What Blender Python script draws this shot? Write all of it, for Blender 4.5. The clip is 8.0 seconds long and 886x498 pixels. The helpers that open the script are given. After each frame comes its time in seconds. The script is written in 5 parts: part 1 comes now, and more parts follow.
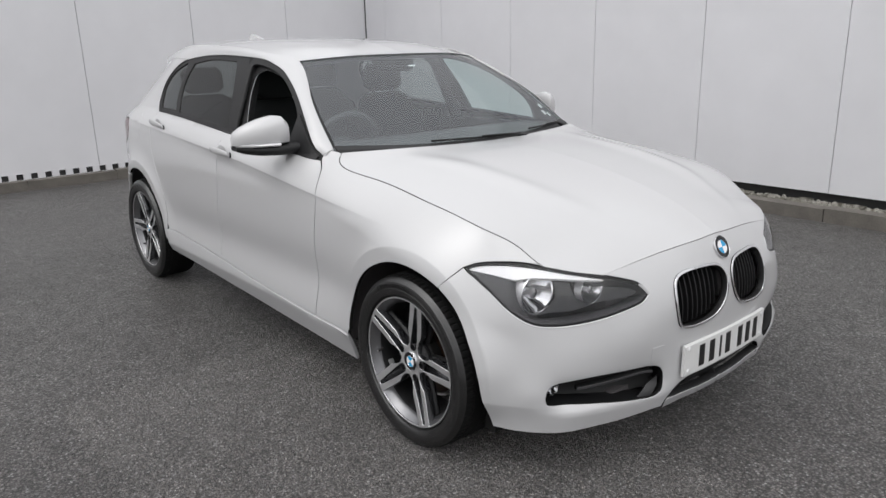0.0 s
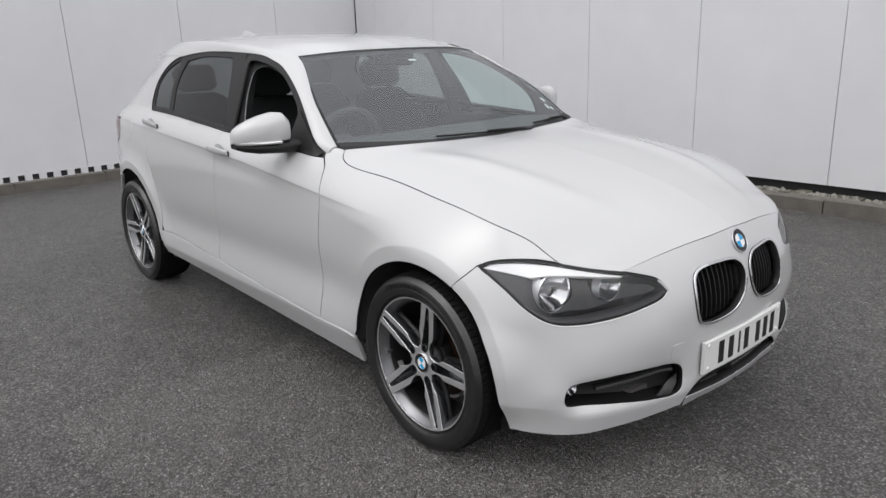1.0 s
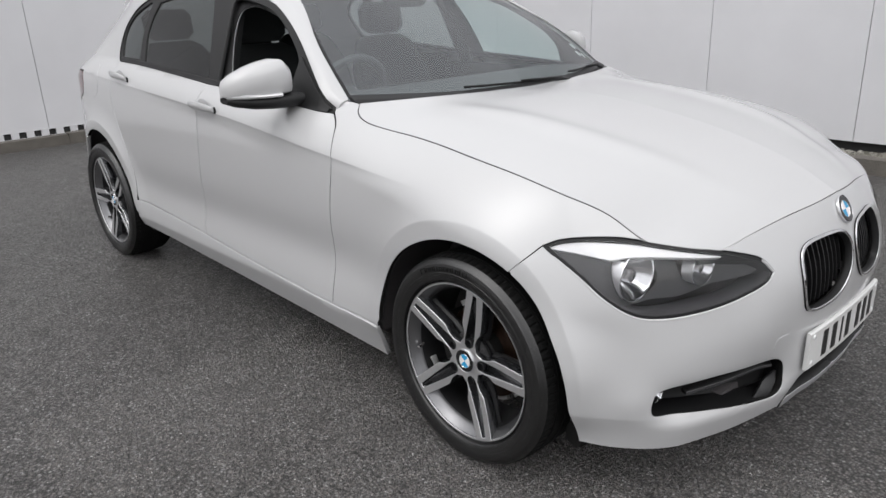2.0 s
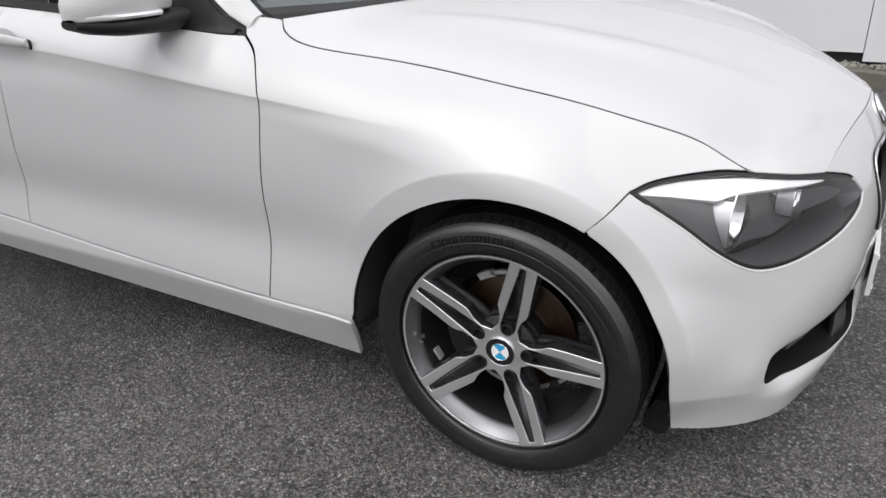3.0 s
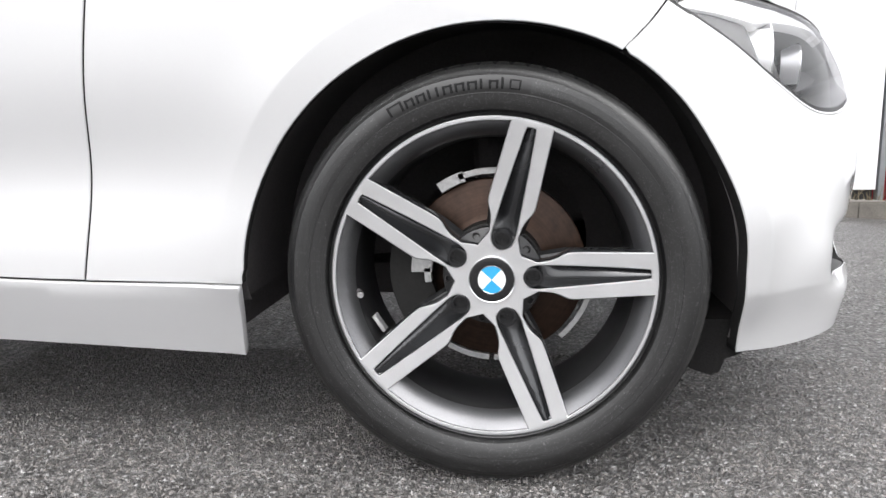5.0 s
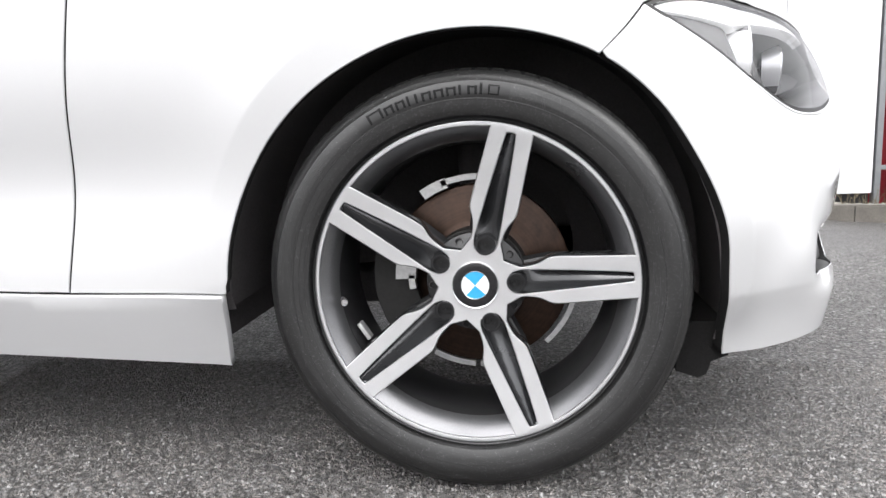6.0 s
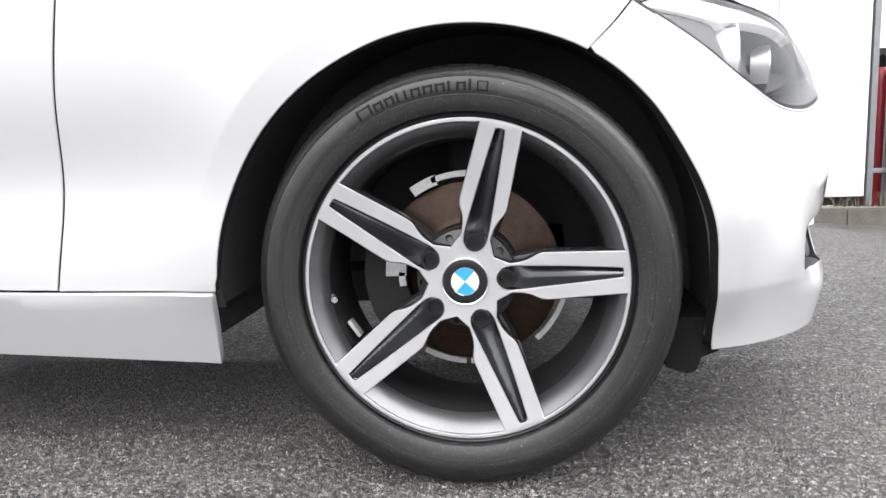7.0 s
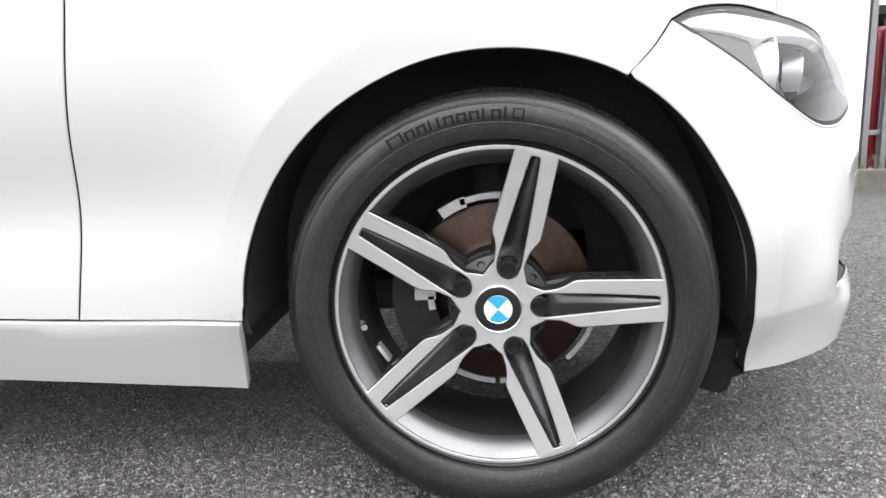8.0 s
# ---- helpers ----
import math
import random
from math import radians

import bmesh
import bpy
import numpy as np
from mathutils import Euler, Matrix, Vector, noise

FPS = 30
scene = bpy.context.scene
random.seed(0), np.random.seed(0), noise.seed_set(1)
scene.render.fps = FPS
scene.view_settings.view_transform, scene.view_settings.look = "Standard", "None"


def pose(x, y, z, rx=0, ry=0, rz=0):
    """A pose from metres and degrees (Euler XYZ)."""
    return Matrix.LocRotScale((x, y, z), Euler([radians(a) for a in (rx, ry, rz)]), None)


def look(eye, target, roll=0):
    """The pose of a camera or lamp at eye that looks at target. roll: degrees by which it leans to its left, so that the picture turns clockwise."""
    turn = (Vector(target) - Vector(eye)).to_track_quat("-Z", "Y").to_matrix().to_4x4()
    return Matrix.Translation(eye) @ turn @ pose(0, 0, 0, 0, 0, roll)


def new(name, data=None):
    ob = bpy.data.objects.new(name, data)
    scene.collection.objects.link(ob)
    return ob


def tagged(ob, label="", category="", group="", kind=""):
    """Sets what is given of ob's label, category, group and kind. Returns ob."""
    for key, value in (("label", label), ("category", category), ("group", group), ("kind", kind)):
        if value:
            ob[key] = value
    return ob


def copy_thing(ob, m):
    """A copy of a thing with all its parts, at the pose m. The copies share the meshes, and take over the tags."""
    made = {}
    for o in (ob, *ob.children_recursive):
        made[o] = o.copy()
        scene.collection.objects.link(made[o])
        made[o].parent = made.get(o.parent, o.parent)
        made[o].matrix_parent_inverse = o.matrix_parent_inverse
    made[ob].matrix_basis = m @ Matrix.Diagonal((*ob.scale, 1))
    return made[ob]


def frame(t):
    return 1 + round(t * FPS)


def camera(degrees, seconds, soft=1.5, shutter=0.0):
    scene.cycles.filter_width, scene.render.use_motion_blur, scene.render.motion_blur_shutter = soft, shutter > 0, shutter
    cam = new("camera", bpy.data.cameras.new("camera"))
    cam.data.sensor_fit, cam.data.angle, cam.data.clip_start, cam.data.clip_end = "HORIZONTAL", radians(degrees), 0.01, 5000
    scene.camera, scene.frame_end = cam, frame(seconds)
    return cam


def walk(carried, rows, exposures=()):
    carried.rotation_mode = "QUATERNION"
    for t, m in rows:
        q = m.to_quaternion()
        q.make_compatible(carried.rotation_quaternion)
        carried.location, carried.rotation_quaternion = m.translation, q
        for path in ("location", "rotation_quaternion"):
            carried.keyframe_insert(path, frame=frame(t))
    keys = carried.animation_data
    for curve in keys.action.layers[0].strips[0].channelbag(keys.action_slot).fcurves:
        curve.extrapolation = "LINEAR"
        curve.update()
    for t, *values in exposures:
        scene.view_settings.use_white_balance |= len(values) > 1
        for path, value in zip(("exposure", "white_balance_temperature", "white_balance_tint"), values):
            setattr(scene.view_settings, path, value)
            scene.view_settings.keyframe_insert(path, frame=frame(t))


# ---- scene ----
from mathutils import geometry

cam = camera(63.6, 8.0)
PATH = [
    (0, (1.845, -2.222, 1.368), (0.366, -0.991, 0.822), -1.4),
    (0.5, (1.822, -2.226, 1.367), (0.348, -0.992, 0.819), -1.6),
    (1, (1.744, -2.234, 1.352), (0.287, -0.981, 0.799), -2.0),
    (1.5, (1.57, -2.211, 1.325), (0.137, -0.946, 0.736), -1.6),
    (1.7, (1.476, -2.165, 1.308), (0.046, -0.911, 0.69), -1.9),
    (3, (0.526, -2.038, 1.183), (-0.344, -0.457, 0.321), -2.6),
    (3.5, (0.266, -1.986, 1.108), (-0.303, -0.349, 0.111), -3.7),
    (4, (0.112, -1.898, 0.882), (-0.273, -0.152, -0.015), -2.4),
    (4.5, (0.076, -1.856, 0.628), (-0.236, 0.035, 0.057), -1.1),
    (4.7, (0.055, -1.867, 0.548), (-0.209, 0.078, 0.161), -0.5),
    (6, (0.084, -1.865, 0.532), (-0.165, 0.094, 0.211), -2.1),
    (6.5, (0.088, -1.868, 0.518), (-0.154, 0.094, 0.215), -1.9),
    (7, (0.092, -1.866, 0.518), (-0.144, 0.096, 0.213), -2.2),
    (7.5, (0.09, -1.863, 0.518), (-0.144, 0.098, 0.202), -2.5),
    (8, (0.027, -1.831, 0.623), (-0.175, 0.11, 0.186), -2.7),
]
walk(cam, [(t, look(eye, target, roll)) for t, eye, target, roll in PATH], exposures=[(0, 0.13), (1.7, 0.14), (3, .33), (3.5, .53), (4, .85), (4.7, 1.17), (6, 1.32), (7.6, 1.32), (8, 1.28)])


# ---- world and light: a bright overcast sky ----
world = bpy.data.worlds.new("overcast_sky")
scene.world = world
world.use_nodes = True
wn = world.node_tree.nodes
sky = wn.new("ShaderNodeTexSky")
sky.sky_type, sky.sun_disc = "NISHITA", False
sky.sun_elevation, sky.sun_rotation = radians(55), radians(200)
sky.air_density, sky.dust_density, sky.ozone_density = 1.0, 6.0, 1.0
grey = wn.new("ShaderNodeHueSaturation")
grey.inputs["Saturation"].default_value = 0.12
world.node_tree.links.new(sky.outputs[0], grey.inputs["Color"])
cloud = wn.new("ShaderNodeMix")
cloud.data_type = "RGBA"
cloud.inputs["Factor"].default_value = 0.6
up, rise = wn.new("ShaderNodeSeparateXYZ"), wn.new("ShaderNodeMapRange")      # cloud cover, brighter overhead
world.node_tree.links.new(wn.new("ShaderNodeTexCoord").outputs["Generated"], up.inputs[0])
world.node_tree.links.new(up.outputs["Z"], rise.inputs[0])
rise.inputs[3].default_value, rise.inputs[4].default_value = 5.6, 9.6
tint = wn.new("ShaderNodeMix")
tint.data_type, tint.blend_type = "RGBA", "MULTIPLY"
tint.inputs["Factor"].default_value = 1
tint.inputs["A"].default_value = (.99, .995, 1.03, 1)
world.node_tree.links.new(rise.outputs[0], tint.inputs["B"])
world.node_tree.links.new(tint.outputs["Result"], cloud.inputs["B"])
world.node_tree.links.new(grey.outputs[0], cloud.inputs["A"])
world.node_tree.links.new(cloud.outputs["Result"], wn["Background"].inputs[0])
wn["Background"].inputs[1].default_value = 0.155

sun_data = bpy.data.lights.new("sun", "SUN")
sun_data.energy, sun_data.angle, sun_data.color = 0.78, radians(60), (1.0, 0.985, 0.96)
sun = new("sun", sun_data)
sun.matrix_world = look((8.0, -.8, 11.0), (0, 0, 0))


# ---- materials ----
def surface(name, base, rough, metal=0.0, coat=0.0, vary=0.08, scale=6.0, fine=160.0, bump=0.0, dist=0.002, spec=0.5, rough_vary=0.08):
    """A painted or plain surface: slow stains, fine grain, a little relief."""
    m = bpy.data.materials.new(name)
    m.use_nodes = True
    n, l = m.node_tree.nodes, m.node_tree.links
    b = n["Principled BSDF"]
    at = n.new("ShaderNodeTexCoord").outputs["Object"]
    big, small = n.new("ShaderNodeTexNoise"), n.new("ShaderNodeTexNoise")
    big.inputs["Scale"].default_value, small.inputs["Scale"].default_value = scale, fine
    big.inputs["Detail"].default_value, small.inputs["Detail"].default_value = 5, 3
    for t in (big, small):
        l.new(at, t.inputs["Vector"])
    both = n.new("ShaderNodeMath")
    both.operation = "ADD"
    l.new(big.outputs[0], both.inputs[0])
    l.new(small.outputs[0], both.inputs[1])
    ramp = n.new("ShaderNodeMapRange")
    ramp.inputs[1].default_value, ramp.inputs[2].default_value = 0.6, 1.4
    l.new(both.outputs[0], ramp.inputs[0])
    mix = n.new("ShaderNodeMix")
    mix.data_type = "RGBA"
    mix.inputs["A"].default_value = (*[c * (1 - vary) for c in base], 1)
    mix.inputs["B"].default_value = (*[min(1, c * (1 + vary)) for c in base], 1)
    l.new(ramp.outputs[0], mix.inputs["Factor"])
    l.new(mix.outputs["Result"], b.inputs["Base Color"])
    rr = n.new("ShaderNodeMapRange")
    rr.inputs[3].default_value, rr.inputs[4].default_value = max(0, rough - rough_vary), min(1, rough + rough_vary)
    l.new(big.outputs[0], rr.inputs[0])
    l.new(rr.outputs[0], b.inputs["Roughness"])
    b.inputs["Metallic"].default_value = metal
    b.inputs["Coat Weight"].default_value = coat
    b.inputs["Coat Roughness"].default_value = 0.03
    b.inputs["Specular IOR Level"].default_value = spec
    if bump:
        bp = n.new("ShaderNodeBump")
        bp.inputs["Strength"].default_value, bp.inputs["Distance"].default_value = bump, dist
        l.new(small.outputs[0], bp.inputs["Height"])
        l.new(bp.outputs[0], b.inputs["Normal"])
    return m


def glass(name, tint, rough=0.0, haze=0.0, face=.075):
    m = bpy.data.materials.new(name)
    m.use_nodes = True
    n, l = m.node_tree.nodes, m.node_tree.links
    b = n["Principled BSDF"]
    n.remove(b)
    clear, shine, mix, fres = n.new("ShaderNodeBsdfTransparent"), n.new("ShaderNodeBsdfGlossy"), n.new("ShaderNodeMixShader"), n.new("ShaderNodeLayerWeight")
    clear.inputs[0].default_value = (*tint, 1)
    shine.inputs["Roughness"].default_value = rough
    power, schlick = n.new("ShaderNodeMath"), n.new("ShaderNodeMath")
    fres.inputs["Blend"].default_value = 0.5
    power.operation, power.inputs[1].default_value = "POWER", 5.0
    schlick.operation, schlick.inputs[1].default_value, schlick.inputs[2].default_value = "MULTIPLY_ADD", .92, face
    l.new(fres.outputs["Facing"], power.inputs[0])
    l.new(power.outputs[0], schlick.inputs[0])
    l.new(schlick.outputs[0], mix.inputs[0])
    sheen_mix, sky_sheen = n.new("ShaderNodeMixShader"), n.new("ShaderNodeBsdfDiffuse")     # thin bluish diffuse layer that imitates the sky's sheen on the glass
    sheen_mix.inputs[0].default_value, sky_sheen.inputs[0].default_value = haze, (.50, .55, .64, 1)
    l.new(clear.outputs[0], sheen_mix.inputs[1])
    l.new(sky_sheen.outputs[0], sheen_mix.inputs[2])
    l.new(sheen_mix.outputs[0], mix.inputs[1])
    l.new(shine.outputs[0], mix.inputs[2])
    l.new(mix.outputs[0], n["Material Output"].inputs[0])
    return m


PAINT = surface("white_paint", (.50, .50, .506), .34, coat=1.0, vary=.012, scale=2.0, fine=400, rough_vary=.04)
BLACK = surface("black_trim", (.012, .012, .0125), .45, vary=.15, fine=300, spec=.3)
LINER = surface("arch_liner_felt", (.075, .070, .072), .95, vary=.25, fine=220, bump=.4, spec=.3)
# near-black: painted shade for panel edges in the gaps, and the deflector's rubber
GAPSHADE_RUBBER = surface("gap_shade_and_black_rubber", (.016, .0155, .0155), .95, vary=.3, fine=300, bump=.4, spec=.08)
GLOSS = surface("gloss_black", (.012, .012, .013), .12, vary=.1)
CHROME = surface("chrome", (.78, .78, .79), .07, metal=1, vary=.02, rough_vary=.03)
SILVER = surface("silver_plastic", (.62, .62, .63), .30, metal=.6, vary=.04)
ALLOY = surface("machined_alloy", (.70, .70, .71), .33, metal=.82, vary=.06, scale=30, fine=900, bump=.05, dist=.0003, rough_vary=.04)
RIMGREY = surface("grey_rim_paint", (.040, .041, .044), .26, metal=.55, coat=.8, vary=.12, scale=14, fine=900)
BARREL = surface("grey_rim_barrel", (.20, .20, .207), .30, metal=.85, coat=.3, vary=.15, scale=10, fine=500)


def rubber():
    """Damp tyre rubber: fine pale specks of grit and drops on a nearly black base."""
    m = surface("tyre_rubber", (.0036, .0035, .0036), .37, vary=.3, scale=22, fine=340, bump=.6, dist=.0003, spec=.85)
    n, l = m.node_tree.nodes, m.node_tree.links
    b = n["Principled BSDF"]
    at, dots, cut, mix = n.new("ShaderNodeTexCoord"), n.new("ShaderNodeTexNoise"), n.new("ShaderNodeMapRange"), n.new("ShaderNodeMix")
    dots.inputs["Scale"].default_value, dots.inputs["Detail"].default_value = 620, 1
    l.new(at.outputs["Object"], dots.inputs["Vector"])
    cut.inputs[1].default_value, cut.inputs[2].default_value = .67, .72
    l.new(dots.outputs[0], cut.inputs[0])
    mix.data_type = "RGBA"
    l.new(cut.outputs[0], mix.inputs["Factor"])
    l.new(b.inputs["Base Color"].links[0].from_socket, mix.inputs["A"])
    mix.inputs["B"].default_value = (.15, .15, .15, 1)
    l.new(mix.outputs["Result"], b.inputs["Base Color"])
    return m


def turned_iron():
    """Brake disc: brown iron scored in fine rings."""
    m = surface("brake_disc_iron", (.036, .019, .012), .36, metal=.6, vary=.5, scale=14, fine=120, bump=.0)
    n, l = m.node_tree.nodes, m.node_tree.links
    b = n["Principled BSDF"]
    at, flat, size, rings, bp, mul = n.new("ShaderNodeTexCoord"), n.new("ShaderNodeVectorMath"), n.new("ShaderNodeVectorMath"), n.new("ShaderNodeTexNoise"), n.new("ShaderNodeBump"), n.new("ShaderNodeMix")
    flat.operation, flat.inputs[1].default_value = "MULTIPLY", (1, 0, 1)
    size.operation = "LENGTH"
    rings.noise_dimensions, rings.inputs["Scale"].default_value, rings.inputs["Detail"].default_value = "1D", 260, 4
    l.new(at.outputs["Object"], flat.inputs[0])
    l.new(flat.outputs[0], size.inputs[0])
    l.new(size.outputs["Value"], rings.inputs["W"])
    bp.inputs["Strength"].default_value, bp.inputs["Distance"].default_value = .18, .0008
    l.new(rings.outputs[0], bp.inputs["Height"])
    l.new(bp.outputs[0], b.inputs["Normal"])
    mul.data_type, mul.blend_type = "RGBA", "OVERLAY"
    mul.inputs["Factor"].default_value = .30
    l.new(b.inputs["Base Color"].links[0].from_socket, mul.inputs["A"])
    l.new(rings.outputs[0], mul.inputs["B"])
    l.new(mul.outputs["Result"], b.inputs["Base Color"])
    return m


RUBBER = rubber()
TREAD = surface("tyre_tread", (.0055, .0055, .0055), .75, vary=.35, scale=30, fine=300, bump=.5, spec=.22)
# dark hub, spoke backs and vane; also the painted-in shade deep in the barrel
DARKRIM = surface("dark_parts_and_barrel_shade", (.018, .018, .019), .40, vary=.2, scale=20)
SIDE = surface("smooth_tyre_band", (.0052, .0050, .0052), .34, vary=.25, scale=40, fine=300, bump=.3, dist=.0003, spec=.75)
LETTER = surface("matt_lettering_rubber", (.0040, .0039, .0040), .55, vary=.3, scale=60, fine=500, bump=.4, dist=.0003, spec=.25)
RUST = turned_iron()
IRON = surface("cast_iron", (.013, .0125, .012), .7, metal=.2, vary=.4, scale=30, bump=.3)
BRACKET = surface("zinc_bracket", (.52, .52, .52), .42, metal=.5, vary=.2, scale=40, bump=.15)
CABIN = surface("dark_cabin_cloth", (.018, .018, .019), .85, vary=.2, fine=500, bump=.3)
DASH = surface("dashboard_plastic", (.05, .05, .053), .6, vary=.12, fine=500, bump=.2)
LINING = surface("grey_headlining", (.30, .30, .31), .9, vary=.06)
LAMPIN = surface("lamp_housing_grey", (.056, .055, .058), .42, vary=.08)
REFLECT = surface("lamp_reflector", (.82, .82, .83), .10, metal=1, vary=.03)
RED = surface("red_lens", (.10, .010, .012), .12, coat=.6, vary=.1)
PLATE = surface("plate_white", (.70, .70, .69), .35, coat=.3, vary=.03)
INK = surface("plate_black", (.012, .012, .012), .4)
BLUE = surface("badge_blue", (.03, .33, .62), .25, coat=.6, vary=.03)
WHITE = surface("badge_white", (.82, .82, .82), .25, coat=.6, vary=.02)
CLEAR = glass("lamp_lens", (.93, .93, .94), .02, face=.04)
SCREEN = glass("windscreen_glass", (.80, .90, .88), .0, .055, .12)
TINT = glass("tinted_glass", (.36, .385, .38), .0, .0)


# ---- car body surfaces: x ahead, y to the car's left, z up; front axle over the origin ----
def spline(xs, ys):
    """A smooth interpolating curve through a few control values (monotone cubic)."""
    xs, ys = np.asarray(xs, float), np.asarray(ys, float)
    h = np.diff(xs)
    s = np.diff(ys) / h
    m = np.concatenate([[s[0]], np.where(s[1:] * s[:-1] > 0, 2 * s[1:] * s[:-1] / np.where(s[1:] + s[:-1] == 0, 1, s[1:] + s[:-1]), 0), [s[-1]]])

    def f(x):
        x = np.asarray(x, float)
        i = np.clip(np.searchsorted(xs, x) - 1, 0, len(h) - 1)
        t = np.clip((x - xs[i]) / h[i], 0, 1)
        return ((2 * t ** 3 - 3 * t ** 2 + 1) * ys[i] + (t ** 3 - 2 * t ** 2 + t) * h[i] * m[i]
                + (-2 * t ** 3 + 3 * t ** 2) * ys[i + 1] + (t ** 3 - t ** 2) * h[i] * m[i + 1])
    return f


def rounded(points, n=12, closed=False):
    """Catmull-Rom curve through control points, as an array."""
    p = np.asarray(points, float)
    q = np.vstack([p[-1], p, p[0], p[1]]) if closed else np.vstack([2 * p[0] - p[1], p, 2 * p[-1] - p[-2]])
    out = []
    for i in range(1, len(q) - 2):
        a, b, c, d = q[i - 1:i + 3]
        for t in np.arange(n) / n:
            out.append(0.5 * (2 * b + (c - a) * t + (2 * a - 5 * b + 4 * c - d) * t * t + (3 * b - a - 3 * c + d) * t ** 3))
    if not closed:
        out.append(p[-1])
    return np.array(out)


def smooth(a, b, x):
    t = np.clip((x - a) / (b - a), 0, 1)
    return t * t * (3 - 2 * t)


PLAN = rounded([(-3.46, 0), (-3.445, .28), (-3.41, .48), (-3.33, .66), (-3.20, .765), (-3.0, .83), (-2.69, .866), (-2.0, .868), (-1.2, .868),
                (-.6, .868), (-.25, .868), (0, .866), (.2, .853), (.36, .812), (.47, .755), (.56, .665), (.62, .55), (.66, .42), (.69, .29), (.71, .15), (.716, 0)], 24)
_arc = np.concatenate([[0], np.cumsum(np.hypot(*np.diff(PLAN, axis=0).T))])
_arc -= np.interp(0, PLAN[:, 0], _arc)
U_REAR, U_NOSE = _arc[0], _arc[-1]
_tan = np.gradient(PLAN, _arc, axis=0)
_tan /= np.linalg.norm(_tan, axis=1)[:, None]

ROLL_Z = spline([-3.6, -2.7, -1.4, -.75, -.55, 0, .3, .55, 1.5], [.96, .93, .87, .80, .77, .68, .57, .50, .50])       # where the side starts to lean in
HOOD_Z = spline([-3.6, -2.7, -1.6, -.75, -.61, -.3, 0, .25, .5, .9, U_NOSE], [1.06, 1.05, .995, .945, .967, .90, .86, .81, .72, .69, .735])  # belt line, then the bonnet's edge
LEAN_IN = spline([-3.6, -2.7, -1.6, -1.0, -.75, -.61, -.3, 0, .25, .5, .8, U_NOSE], [.11, .09, .075, .075, .085, .16, .135, .12, .115, .10, .075, .075])
CREASE_Z = spline([-3.4, -2.8, -2.3, -1.28, -.59, -.2, .1], [1.0, .985, .955, .89, .822, .783, .76])
ARCH_R, ARCH_Z = 0.358, 0.318


_flare = spline([-90, 0, 27, 43, 60, 90, 118, 180], [.384, .384, .387, .397, .405, .405, .407, .411])


def flare_edge(cx, way):
    """Radius of the crisp outer edge of a wheel-arch flare."""
    return _flare(way) if cx > -1 else .424 + 0 * way


def inward(u, z):
    """How far the skin lies inside the plan's outline."""
    z0, zh, a = ROLL_Z(u), HOOD_Z(u), LEAN_IN(u)
    t = (z - z0) / (zh - z0)
    e = a * np.where(t < 0, 0, np.where(t < 1, np.abs(t) ** 2, 1 + 0 * t))
    wing = smooth(-.70, -.58, u)
    up = np.maximum(z - zh, 0)
    e = e + up * wing * 2 * a / (zh - z0) + up * (1 - wing) * (.44 + .30 * up + .40 * (1 - smooth(-3.1, -2.4, u)))
    # hollow flank under a crisp shoulder line, between the wheels
    door = smooth(-2.55, -2.0, u) * (1 - smooth(-.62, -.1, u))
    crease = smooth(-3.1, -2.6, u) * (1 - smooth(-.60, -.08, u))
    zc = CREASE_Z(u)
    below = zc - z
    e = e + crease * np.where(below > 0, .62 * np.maximum(below, 0) * np.exp(-np.maximum(below, 0) / .034), 0)
    e = e + door * .018 * np.exp(-((z - .47) / .10) ** 2)
    # below the door the skin turns under
    e = e + .38 * np.maximum(.30 - z, 0) * (1 - smooth(-.3, .1, u))
    # lips round the wheel openings
    for cx in (0, -2.69):
        r, way = np.hypot(u - cx, z - ARCH_Z), np.degrees(np.arctan2(z - ARCH_Z, u - cx))
        over = np.clip((r - flare_edge(cx, way)) / .105, 0, 1)
        fade = 1 - .75 * smooth(108, 165, way) if cx > -1 else 1.0
        e = e - .018 * (1 - over) ** 2 * smooth(.22, .40, z) * fade + .006
    # the bumper tucks under at its lower edge
    e = e + smooth(.15, .4, u) * (.17 + .12 * smooth(.5, .8, u)) * np.maximum(.287 - z, 0)
    e = e - .014 * smooth(.12, .3, u) * (1 - smooth(.45, .75, u)) * (1 - smooth(.38, .54, z))
    near = np.clip((np.hypot(u, z - ARCH_Z) - .39) / .13, 0, 1)
    e = e - .018 * (1 - near) ** 2 * smooth(.14, .28, u) * smooth(.19, .30, z) * (1 - smooth(.46, .62, z))
    e = e + .016 * np.exp(-((u - .65) / .13) ** 2) * np.exp(-((z - .545) / .075) ** 2)
    e = e - .012 * np.exp(-((u - .85) / .12) ** 2) * np.exp(-((z - .46) / .07) ** 2)
    e = e - .012 * np.exp(-((u - .505) / .055) ** 2) * np.exp(-((z - .325) / .06) ** 2)
    e = e + .028 * smooth(.54, .63, u) * (1 - smooth(.90, 1.0, u)) * np.exp(-((z - .322) / .037) ** 2)
    e = e - .016 * smooth(.46, .64, u) * (1 - smooth(.95, 1.12, u)) * np.where(z > .255, np.exp(-((z - .255) / .03) ** 2), 1 + 0 * z)
    rear = 1 - smooth(-3.2, -2.9, u)
    return e + rear * (.12 * np.maximum(z - .75, 0) + .3 * np.maximum(.4 - z, 0))


